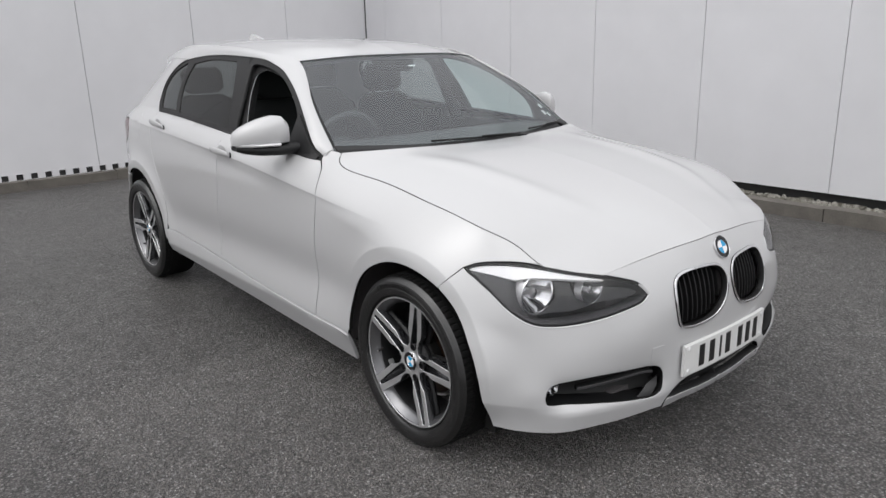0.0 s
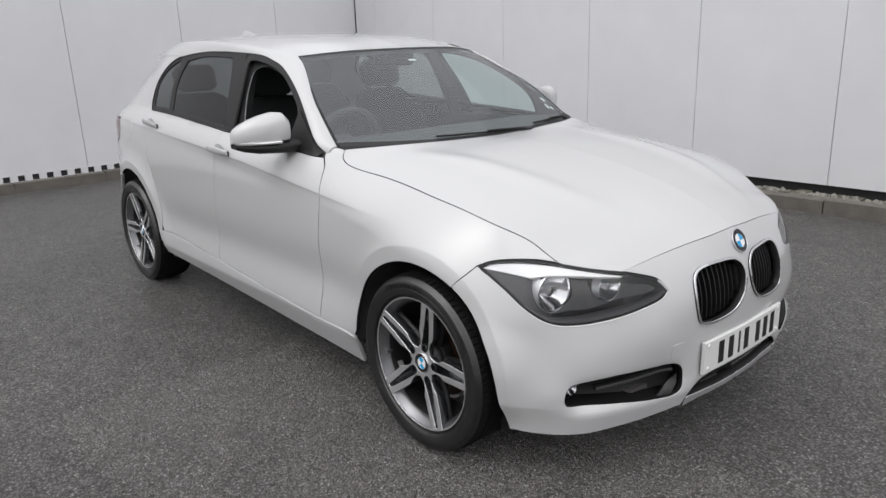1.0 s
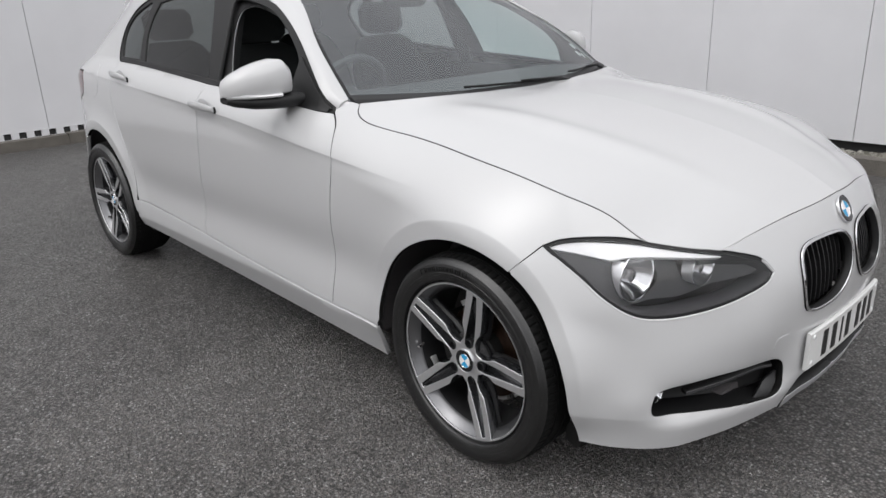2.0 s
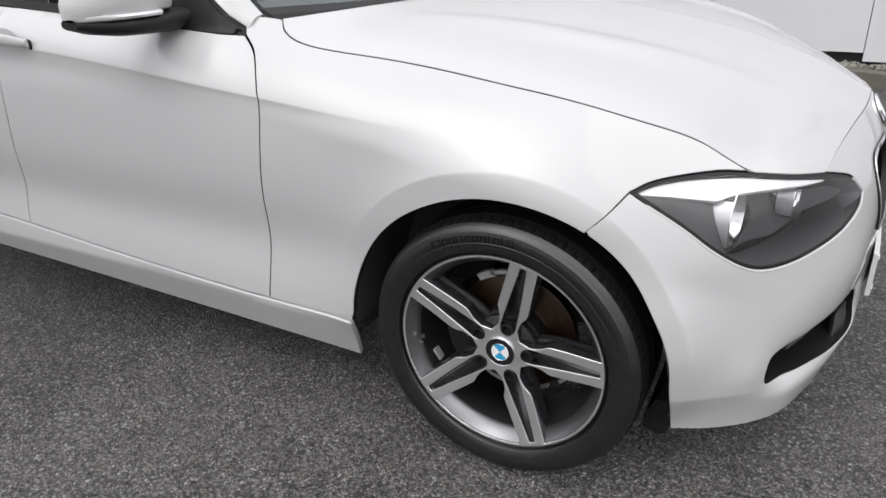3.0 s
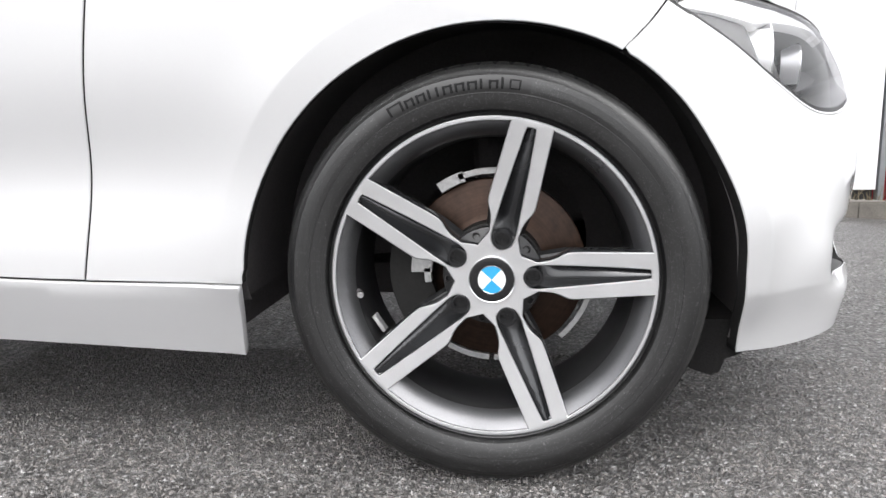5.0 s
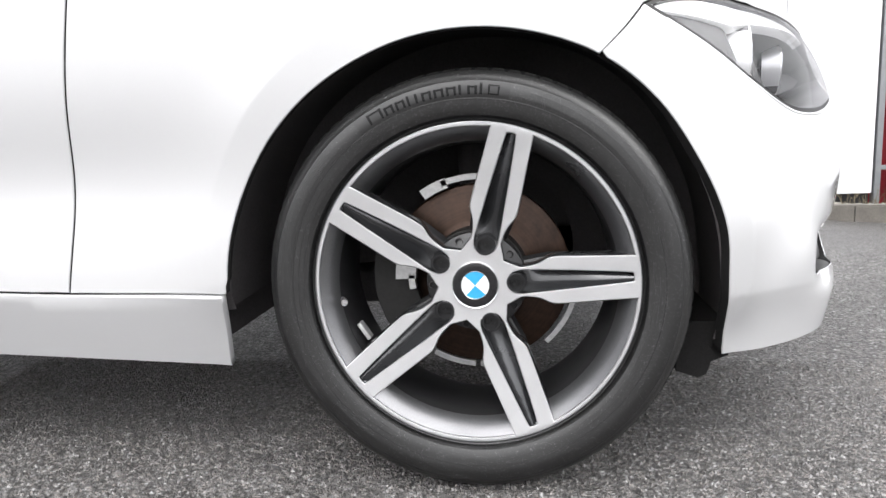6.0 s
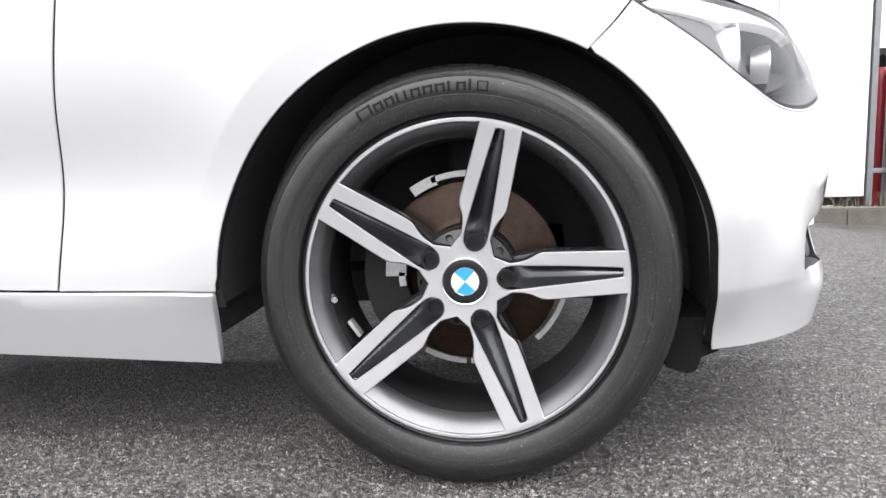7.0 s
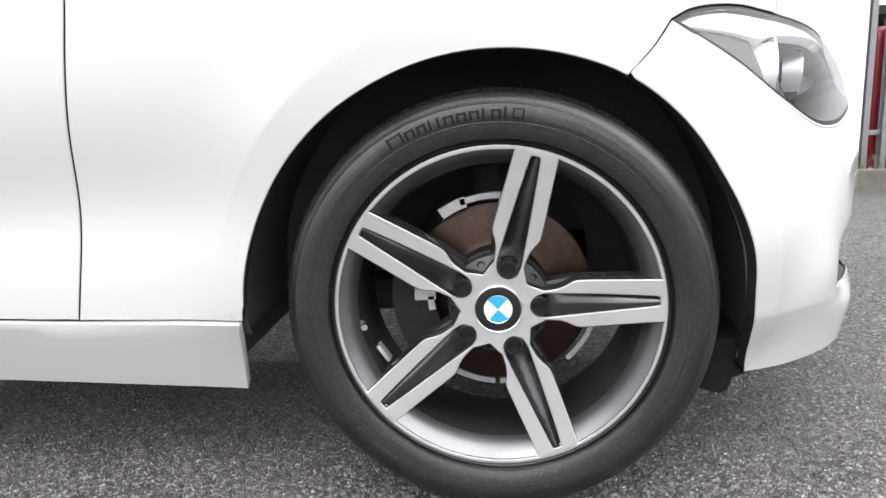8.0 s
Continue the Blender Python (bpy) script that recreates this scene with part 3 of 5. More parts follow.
GAP = .0026
HOODLINE = rounded([(-.606, .967), (-.575, .945), (-.52, .926), (-.42, .910), (-.152, .880), (.096, .844), (.284, .804), (.408, .765), (.532, .7118)], 8)
LAMP_TOP = rounded([(.532, .7118), (.44, .7205), (.36, .7215), (.295, .715), (.252, .700)], 6)
LAMP_IN = rounded([(.532, .7118), (.65, .6965), (.764, .679), (.862, .6535), (.893, .638), (.919, .608)], 6)
LAMP_LOW = rounded([(.919, .608), (.885, .586), (.806, .570), (.694, .550), (.584, .543), (.50, .551), (.424, .588), (.348, .642), (.252, .700)], 6)
NOSE_EDGE = rounded([(.764, .681), (.85, .692), (.968, .7065), (1.10, .720), (U_NOSE, .734)], 8)
DOOR_FRONT = rounded([(-.634, .306), (-.622, .40), (-.606, .584), (-.582, .78), (-.588, .84), (-.622, .90), (-.672, .938)], 8)
DOOR_MID = rounded([(-1.575, .354), (-1.574, .42), (-1.548, .55), (-1.52, .70), (-1.505, .85), (-1.495, .988)], 8)
BELT = spline([-2.62, -2.22, -1.5, -1.1, -.672], [1.05, 1.036, .990, .966, .938])
SILL_TOP = spline([-2.4, -1.72, -1.09, -.634, -.38], [.395, .364, .324, .305, .302])
SILL_LOW = spline([-2.4, -1.7, -.8, -.39], [.255, .232, .195, .175])


def line(f, a, b, n=16):
    x = np.linspace(a, b, n)
    return np.stack([x, f(x)], 1)


_way = np.arange(-5, 186, 1.4)
LIP_ROWS = np.vstack([np.stack([cx + (flare_edge(cx, _way) + d) * np.cos(np.radians(_way)), ARCH_Z + (flare_edge(cx, _way) + d) * np.sin(np.radians(_way))], 1) for cx in (0, -2.69) for d in (-.010, -.0045, -.0005, .0035, .009, .017)])


def two_sides(name, outline, label, holes=(), step=.016, mats=None, gap=GAP, rim=.016, crease=False, on=skin):
    """A body panel and its twin on the car's other side."""
    o = inset(outline, gap)
    rows = np.vstack([np.stack([np.arange(-2.95, -.05, .012), CREASE_Z(np.arange(-2.95, -.05, .012)) + d], 1) for d in (.008, .001, -.004, -.009, -.014, -.019, -.025, -.033)] + [LIP_ROWS]) if crease else None
    # turned edges coloured near-black to paint the shade inside the panel gaps
    return [sheet(name, mats or [PAINT, GAPSHADE_RUBBER], car, label, o, on, [inset(h, -gap) for h in holes], step=step, rim=rim, mirror=m, rows=rows) for m in (False, True)]


fender = np.vstack([arch(.002, 61, 181), [(-.374, .303)], line(SILL_TOP, -.380, -.634, 8), DOOR_FRONT[1:], [(-.686, .957), (-.668, .974)], HOODLINE, LAMP_TOP[1:]])
two_sides("front_wing", fender, "white painted front wing round the wheel", step=.013, crease=True)
front_door = np.vstack([DOOR_FRONT[::-1], line(SILL_TOP, -.634, -1.575)[1:], DOOR_MID[1:], line(BELT, -1.495, -.672)[1:-1]])
doors = two_sides("front_door", front_door, "white front door", step=.014, crease=True)
rear_arch = arch(-2.69, 0, 61)
rear_door = np.vstack([DOOR_MID[::-1], line(SILL_TOP, -1.575, -2.26, 10)[1:], rounded([(-2.27, .42), (-2.285, .55), (-2.34, .66), (-2.40, .78), (-2.425, .93), (-2.42, 1.043)], 6), line(BELT, -2.42, -1.495)[1:-1]])
rear_doors = two_sides("rear_door", rear_door, "white rear door", step=.02, crease=True)
DLO_TOP = rounded([(-.666, .946), (-.734, .990), (-.958, 1.160), (-1.168, 1.270), (-1.32, 1.312), (-1.46, 1.334), (-1.86, 1.352), (-2.12, 1.348), (-2.30, 1.330), (-2.40, 1.302), (-2.475, 1.252), (-2.510, 1.19), (-2.490, 1.10), (-2.455, 1.046)], 8)
quarter = np.vstack([arch(-2.69, 120, 1, 30), [(-2.286, .322), (-2.273, .386)], rounded([(-2.27, .42), (-2.285, .55), (-2.34, .66), (-2.40, .78), (-2.425, .93), (-2.42, 1.043)], 6)[0:], DLO_TOP[::-1][:41],
                     rounded([(-2.32, 1.334), (-2.6, 1.335), (-2.90, 1.305)], 6), rounded([(-2.92, 1.285), (-3.02, 1.16), (-3.11, 1.03), (-3.11, .985)], 6), [(-2.85, .99), (-2.825, .93), (-2.875, .86), (-3.10, .80), (-3.30, .80), (-3.30, .66), (-2.92, .64)]])
two_sides("rear_quarter", quarter, "white rear quarter panel and pillar", step=.024, crease=True)
# front bumper with its openings
KIDNEY = rounded([(1.022, .602), (1.040, .635), (1.082, .650), (1.160, .654), (1.236, .650), (1.274, .634), (U_NOSE - .014, .600), (U_NOSE - .018, .550), (1.264, .506), (1.216, .477), (1.140, .466), (1.080, .467), (1.036, .484), (1.020, .54)], 5, True)
FOG = rounded([(.548, .330), (.562, .358), (.61, .368), (.728, .376), (.86, .374), (.945, .364), (.978, .335), (.974, .283), (.935, .261), (.86, .265), (.736, .279), (.62, .289), (.562, .292), (.548, .304)], 5, True)
bumper = np.vstack([[(.1795, .633)], LAMP_LOW[::-1], LAMP_IN[::-1][:-1][:np.argmin(np.abs(LAMP_IN[::-1][:, 0] - .764))], NOSE_EDGE,
                    [(U_NOSE, .292)], rounded([(1.20, .292), (1.10, .288), (1.04, .270), (1.005, .240), (.985, .205)], 6), rounded([(.96, .208), (.828, .200), (.656, .196), (.48, .189), (.372, .190)], 6), [(.362, .25)], arch(.002, -3, 59.4)])
# the bumper's turned edge is darkened too, as painted gap shade
ob = sheet("front_bumper", [PAINT, GAPSHADE_RUBBER], car, "white painted front bumper", centred(inset(bumper, GAP)), skin, [KIDNEY, FOG], step=.014, rim=.022, both=True, rows=np.vstack([LIP_ROWS, np.stack([np.tile(np.arange(.37, 1.0, .012), 3), np.repeat([.283, .287, .291], 53)], 1)]))


def below(d):
    """The skin, sunk by d along the outline's normal."""
    def f(u, z):
        h = 1e-3
        n = np.cross(skin(u + h, z) - skin(u - h, z), skin(u, z + h) - skin(u, z - h))
        n /= np.maximum(np.linalg.norm(n, axis=-1), 1e-9)[..., None]
        return skin(u, z) - n * np.asarray(d(u, z) if callable(d) else d)[..., None]
    return f


# side skirts, a little proud of the doors
sill = np.vstack([line(SILL_TOP, -.378, -2.27, 20), line(SILL_LOW, -2.30, -.396, 20)])
two_sides("sill_trim", sill, "white side skirt under the doors", mats=[PAINT, PAINT], step=.02, rim=.014, gap=.0034, on=below(-.0045))


# bonnet
def on_skin(curve):
    c = skin(curve[:, 0], curve[:, 1])
    return curve3(c, 4)


edge_side = on_skin(np.vstack([HOODLINE, LAMP_IN[1:13]]))
edge_nose = on_skin(NOSE_EDGE[::-1])
corner_r = skin(-.606, .967)
edge_cowl = curve3([(-.455, 0, .962), (-.475, -.25, .965), (-.525, -.5, .969), tuple(corner_r)])
nose_mid = skin(U_NOSE, .734)
edge_mid = curve3([(-.455, 0, .962), (-.1, 0, .932), (.25, 0, .872), (.48, 0, .806), tuple(nose_mid)])
_bonnet = coons(edge_cowl, edge_nose, edge_mid, edge_side)


def bonnet(v, w):
    p = _bonnet(v, w)
    crown = .010 * (1 - np.clip(w, 0, 1) ** 2) * np.sin(np.pi * np.clip(v, 0, 1)) ** .8 + .012 * (np.clip(w, 0, 1) ** 2 - np.clip(w, 0, 1) ** 6) * np.sin(np.pi * np.clip(v, 0, 1)) ** .8
    ridge = .0095 * np.exp(-((w - (.62 - .12 * v)) / .075) ** 2) * np.sin(np.pi * np.clip(v, 0, 1)) ** 1.3
    p[..., 2] += crown + ridge
    return p


# bonnet edge in the liner's dark colour: shade of its gap painted on
sheet("bonnet", [PAINT, LINER], car, "white bonnet with two soft ridges", [(.001, 0), (.9985, 0), (.9985, .9972), (.001, .9972)], bonnet, step=.018, rim=.014, flip=True, both=True)

# windscreen, roof, pillars
A_FOOT, A_MID, A_TOP = tuple(skin(-.652, .971)), (-.872, -.655, 1.133), (-1.20, -.526, 1.318)
screen_side = curve3([A_FOOT, A_MID, A_TOP])
screen_low = curve3([(-.475, 0, .950), (-.51, -.35, .955), A_FOOT])
screen_top = curve3([(-1.085, 0, 1.338), (-1.115, -.3, 1.334), A_TOP])
screen_mid = curve3([(-.475, 0, .950), (-.78, 0, 1.160), (-1.085, 0, 1.338)])
windscreen_f = coons(screen_low, screen_top, screen_mid, screen_side)
sheet("windscreen", [SCREEN, BLACK], car, "large raked clear windscreen reflecting the sky", [(0, 0), (1, 0), (1, 1), (0, 1)], windscreen_f, step=.05, rim=.004, both=True).visible_shadow = False
RAIL = [A_TOP, (-1.50, -.552, 1.366), (-1.95, -.560, 1.398), (-2.45, -.545, 1.404), (-2.93, -.505, 1.345)]
roof_side = curve3(RAIL)
roof_mid = curve3([(-1.085, 0, 1.338), (-1.40, 0, 1.400), (-1.85, 0, 1.432), (-2.45, 0, 1.434), (-3.02, 0, 1.392)])
roof_back = curve3([(-3.02, 0, 1.392), (-3.0, -.3, 1.378), (-2.93, -.505, 1.345)])
sheet("roof", [PAINT, PAINT], car, "white roof", [(.001, 0), (.999, 0), (.999, .997), (.001, .997)], coons(screen_top, roof_back, roof_mid, roof_side), step=.03, rim=.01, both=True)

RAIL_FOOT = np.vstack([DLO_TOP[:65], rounded([(-2.32, 1.334), (-2.6, 1.335), (-2.90, 1.305)], 6)])
inner = curve3(skin(RAIL_FOOT[:, 0], RAIL_FOOT[:, 1]), 2)
outer = curve3([A_FOOT, A_MID, A_TOP, *RAIL[1:]])


def pillar(v, w):
    a, b = inner(v), outer(v)
    p = a + (b - a) * np.asarray(w)[..., None]
    bulge = .007 * np.sin(np.pi * np.clip(w, 0, 1))
    p[..., 1] -= bulge * .6
    p[..., 2] += bulge * .8
    return p


for m in (False, True):
    sheet("roof_pillar", [PAINT, PAINT], car, "white windscreen pillar and roof rail", [(.004, 0), (1, 0), (1, 1), (.004, 1)], pillar, step=.025, rim=.004, flip=True, mirror=m)

# side windows with black frames
DLO = np.vstack([DLO_TOP, line(BELT, -2.45, -.68, 24)])


FRONT_GLASS = np.vstack([rounded([(-.90, .985), (-.912, 1.06), (-.968, 1.130), (-1.112, 1.218), (-1.236, 1.268), (-1.39, 1.300), (-1.49, 1.308), (-1.515, 1.288), (-1.492, 1.22), (-1.464, 1.134), (-1.438, 1.02)], 5), line(lambda q: BELT(q) + .02, -1.436, -.90, 8)])
REAR_GLASS = np.vstack([rounded([(-1.522, 1.02), (-1.600, 1.18), (-1.685, 1.308), (-1.75, 1.324), (-2.016, 1.331), (-2.205, 1.311)], 5), rounded([(-2.228, 1.25), (-2.222, 1.17), (-2.17, 1.058)], 4), line(lambda q: BELT(q) + .02, -2.165, -1.522, 8)])
QUARTER_GLASS = np.vstack([rounded([(-2.215, 1.062), (-2.262, 1.16), (-2.286, 1.303), (-2.345, 1.300), (-2.448, 1.254), (-2.494, 1.188), (-2.464, 1.10), (-2.438, 1.066)], 5)])
for m in (False, True):
    tagged(sheet("window_frame", [BLACK, BLACK], car, "black window frame and pillar trims", inset(DLO, .001), below(.006), [FRONT_GLASS, REAR_GLASS, QUARTER_GLASS], step=.02, rim=.012, mirror=m))
    sheet("quarter_glass", [TINT, TINT], car, "dark tinted rear quarter glass", inset(QUARTER_GLASS, -.004), below(.0105), step=.05, rim=.0, mirror=m)
    sheet("rear_door_glass", [TINT, TINT], car, "dark tinted rear door glass", inset(REAR_GLASS, -.004), below(.0105), step=.05, rim=.0, mirror=m)
sheet("front_door_glass", [SCREEN, SCREEN], car, "clear front passenger door glass", inset(FRONT_GLASS, -.004), below(.014), step=.05, rim=.0, mirror=True).visible_shadow = False
INNER = rounded([(-1.372, 1.00), (-1.425, 1.09), (-1.470, 1.184), (-1.487, 1.262), (-1.455, 1.288), (-1.36, 1.290), (-1.156, 1.234), (-.995, 1.128), (-.955, 1.05), (-.95, .985)], 5)
for m in (False, True):
    if not m:
        sheet("door_inner_frame", [CABIN, SILVER], car, "black inner window frame with a thin pale edge", inset(FRONT_GLASS, -.012), below(.034), [INNER], step=.03, rim=.004, mirror=m)
    v = sheet("belt_seal", [BLACK, BLACK], car, "thin black seal strip along the window sill", np.vstack([line(lambda q: BELT(q) + .016, -2.44, -.70, 30), line(lambda q: BELT(q) - .001, -.70, -2.44, 30)]), below(-.003), step=.02, rim=.012, mirror=m)

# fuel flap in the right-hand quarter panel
# the flap's edge carries painted shade for the gap round it
sheet("fuel_flap", [PAINT, GAPSHADE_RUBBER], car, "round white fuel flap flush in the rear quarter panel", np.stack([-2.67 + .078 * np.cos(np.arange(48) * math.pi / 24), .945 + .078 * np.sin(np.arange(48) * math.pi / 24)], 1), below(-.0012), step=.012, rim=.004)

# rear bumper, tailgate, tail lamps, rear window
rear_b = np.vstack([arch(-2.69, 178, 122, 20), [(-2.92, .635), (-3.30, .655), (U_REAR, .655), (U_REAR, .24), (-3.4, .22), (-3.08, .20)]])
sheet("rear_bumper", [PAINT, PAINT], car, "white rear bumper", centred(inset(rear_b, GAP)), skin, step=.03, both=True)
sheet("tailgate", [PAINT, PAINT], car, "white tailgate", np.array([(-3.305, .66), (-3.305, .80), (-3.305, .985), (U_REAR, .985), (U_REAR, .66)]), skin, step=.03, both=True)
for m in (False, True):
    sheet("tail_light", [RED, BLACK], car, "red tail lamp wrapping round the corner", inset(np.array([(-2.85, .985), (-2.83, .93), (-2.88, .865), (-3.10, .805), (-3.30, .805), (-3.30, .98), (-3.12, .985)]), .003), skin, step=.02, mirror=m)
hatch_low = on_skin(np.stack([np.linspace(U_REAR, -3.11, 12), np.full(12, .99)], 1))
hatch_side = on_skin(rounded([(-3.11, .99), (-3.11, 1.03), (-3.02, 1.16), (-2.92, 1.29)], 6))
hatch_mid = curve3([tuple(skin(U_REAR, .99)), (-3.24, 0, 1.18), (-3.02, 0, 1.350)])
hatch_top = curve3([(-3.02, 0, 1.350), (-3.0, -.3, 1.335), tuple(skin(-2.92, 1.29))])
sheet("rear_window", [TINT, BLACK], car, "dark tinted rear window", [(0, 0), (1, 0), (1, 1), (0, 1)], coons(hatch_low, hatch_top, hatch_mid, hatch_side), step=.05, rim=.01, flip=True, both=True)
bm = bmesh.new()
rows = []
for k in range(13):
    w = -1 + k / 6
    y = .52 * w
    x, z = -2.96 + .07 * w * w, 1.386 - .052 * w * w
    rows.append([bm.verts.new(q) for q in ((x + .06, y, z + .002), (x - .10, y * .95, z - .012), (x - .11, y * .95, z - .024), (x - .02, y, z - .035))])
for a, b in zip(rows, rows[1:]):
    for k in range(4):
        bm.faces.new((a[k], a[(k + 1) % 4], b[(k + 1) % 4], b[k]))
bm.faces.new(rows[0])
bm.faces.new(rows[-1][::-1])
part("roof_spoiler", bm, PAINT, car, "white spoiler over the rear window")

# roof aerial: a small fin
bm = bmesh.new()
v = [bm.verts.new(q) for q in ((-2.56, -.022, 1.424), (-2.76, -.030, 1.414), (-2.76, .030, 1.414), (-2.56, .022, 1.424), (-2.72, -.006, 1.474), (-2.75, -.008, 1.472), (-2.75, .008, 1.472), (-2.72, .006, 1.474))]
for q in ((0, 3, 7, 4), (0, 4, 5, 1), (1, 5, 6, 2), (2, 6, 7, 3), (4, 7, 6, 5), (0, 1, 2, 3)):
    bm.faces.new([v[k] for k in q])
part("roof_aerial", bm, PAINT, car, "white shark-fin aerial", bevel=.006)

# floor pan, arch liners
bm = bmesh.new()
box(bm, (-1.35, 0, .245), (1.86, 1.50, .09))
box(bm, (-1.55, 0, .235), (3.7, 1.0, .07))
box(bm, (.40, 0, .24), (.36, .96, .08))
box(bm, (.05, 0, .52), (.95, .90, .36))
box(bm, (-2.7, 0, .50), (.90, .90, .30))
part("underbody", bm, LINER, car, "black underbody", bevel=.02)


def liner(cx, s):
    bm = bmesh.new()
    rows = []
    for a in np.radians(np.linspace(-16, 186, 48)):
        r = float(arch_r(cx, a)) + .011
        c, q = math.cos(a), math.sin(a)
        ys = -float(skin(cx + r * c, max(.312 + r * q, .2))[1]) - .016
        rows.append([bm.verts.new((cx + rr * c, s * y, .312 + rr * q)) for rr, y in ((r - .010, ys - .004), (r + .006, ys - .006), (r + .015, .56), (r - .05, .52), (.16, .51))])
    for a, b in zip(rows, rows[1:]):
        for k in range(4):
            bm.faces.new((a[k], a[k + 1], b[k + 1], b[k]))
    return part("arch_liner", bm, LINER, car, "black felt wheel-arch liner")


for cx in (0, -2.69):
    for s in (-1, 1):
        liner(cx, s)
for s in (-1, 1):
    bm = bmesh.new()
    side = [(.372, .235), (.377, .182), (.352, .172), (.345, .151), (.333, .146), (.300, .156), (.300, .190), (.322, .235)]
    ends = [[bm.verts.new((x - d, s * y, z + d)) for x, z in side] for y, d in ((.772, 0.0), (.766, -.002), (.55, 0.0))]
    for a, b in zip(ends, ends[1:]):
        for k in range(8):
            bm.faces.new((a[k], a[(k + 1) % 8], b[(k + 1) % 8], b[k]))
    bm.faces.new(ends[0])
    bm.faces.new(ends[-1][::-1])
    part("air_deflector", bm, GAPSHADE_RUBBER, car, "black rubber air deflector ahead of the wheel")


# ---- headlamps ----
LAMP = np.vstack([LAMP_TOP[::-1], LAMP_IN[1:], LAMP_LOW[1:-1]])


def frame_at(u, z, m):
    """A point of the skin with its outward normal, on the right or (m) left side."""
    h = 2e-3
    p = skin(u, z)
    n = np.cross(skin(u + h, z) - skin(u - h, z), skin(u, z + h) - skin(u, z - h))
    n /= np.linalg.norm(n)
    if m:
        p, n = p * (1, -1, 1), n * (1, -1, 1)
    return Vector(p), Vector(n)


def cup(bm, at, axis, profile, n=28):
    """Turns a profile of (radius, distance along the axis) about an axis in space."""
    axis = Vector(axis).normalized()
    up = Vector((0, 0, 1))
    side = axis.cross(up).normalized()
    up = side.cross(axis)
    rings = [[bm.verts.new(Vector(at) + axis * d + r * (side * math.cos(2 * math.pi * k / n) + up * math.sin(2 * math.pi * k / n))) for k in range(n)] for r, d in profile]
    for a, b in zip(rings, rings[1:]):
        for k in range(n):
            bm.faces.new((a[k], a[(k + 1) % n], b[(k + 1) % n], b[k]))
    return rings


LAMP_DEPTH = spline([.24, .36, .43, .50, .60, .66, .72, .80, .86, .92], [.028, .028, .030, .060, .112, .122, .100, .100, .075, .030])


BOWLS = ((.419, -.657, .620, .0665, .07, "dipped_reflector"), (.514, -.510, .624, .0470, .05, "high_beam_reflector"))


def yz_circle(bowl):
    """A reflector's round outline, seen from straight ahead, on the skin."""
    _, y, z, r, _, _ = bowl
    us = np.linspace(.3, .95, 80)
    a = np.arange(40) * 2 * math.pi / 40
    zs = z + .97 * r * np.sin(a)
    return np.stack([[float(np.interp(y + .97 * r * math.cos(k), skin(us, np.full(80, h))[:, 1], us)) for k, h in zip(a, zs)], zs], 1)


def lamp_floor(u, z):
    """The housing: stepped behind the two reflectors, measured straight back from the skin."""
    p = skin(u, z)
    p[..., 0] -= LAMP_DEPTH(u)
    return p


def headlight(m):
    s = -1 if m else 1
    lamp = sheet("headlight", [LAMPIN, LAMPIN], car, "clear headlamp with grey housing and a bright brow", inset(LAMP, .004), lamp_floor, [yz_circle(b) for b in BOWLS], step=.012, rim=.0, mirror=m)
    sheet("seal", [BLACK, LAMPIN], lamp, "black rubber edge", inset(LAMP, .0010), below(.003), [inset(LAMP, .0065)], step=.02, rim=.10, mirror=m)
    sheet("lens", [CLEAR, CLEAR], lamp, "clear glossy lens", inset(LAMP, .006), below(.002), step=.02, rim=.0, mirror=m).visible_shadow = False
    brow = np.vstack([rounded([(.268, .697), (.300, .711), (.345, .714), (.43, .711), (.57, .701), (.64, .691), (.764, .668)], 5), np.array([(.762, .667), (.69, .674), (.62, .680), (.55, .683), (.490, .683), (.464, .681), (.430, .677), (.38, .684), (.335, .690)])])
    sheet("brow", [WHITE, WHITE], lamp, "bright brow strip along the top", brow, below(.008), step=.012, rim=.016, mirror=m)
    for x, y, z, r, deep, name in BOWLS:
        bm = bmesh.new()
        wall = [(r, -deep * .65), (r, -.002), (r * .985, .0005), (r * .955, 0), (r * .94, -.004)]
        cup(bm, (x, y * s, z), (1, -.10 * s, 0), wall + [(r * (.92 - .88 * t), -.006 - deep * .8 * (1 - (1 - t) ** 2)) for t in (0, .15, .3, .5, .7, .85, 1)], 40)
        bm.faces.ensure_lookup_table()
        for k, f in enumerate(bm.faces):        # silvered outer wall, grey above and below
            f.material_index = 0 if k >= 40 else (2 if abs(f.calc_center_median().z - z) < .72 * r else 1)
        bowl = part(name, bm, [REFLECT, LAMPIN, SILVER], lamp, "bright chrome reflector bowl")
        bm = bmesh.new()
        cup(bm, (x - deep * .45, (y - .003) * s, z), (1, -.10 * s, 0), [(r * .30, -.02), (r * .30, .012), (r * .25, .018), (r * .12, .020), (.0005, .0205)], 18)
        part("bulb_cap", bm, CHROME, bowl, "chrome bulb shield")
    # the bumper's rolled edge round the lens
    edge = np.vstack([LAMP_IN[-8:], LAMP_LOW[1:-2]])
    bm = bmesh.new()
    tube(bm, [tuple(p * np.array((1, s, 1))) for p in below(.0025)(edge[:, 0], edge[:, 1] - .0030)], .0034, 8)
    part("rolled_edge", bm, PAINT, car, "white rolled bumper edge under the headlamp")
    return lamp


for m in (False, True):
    headlight(m)

# ---- kidney grilles ----


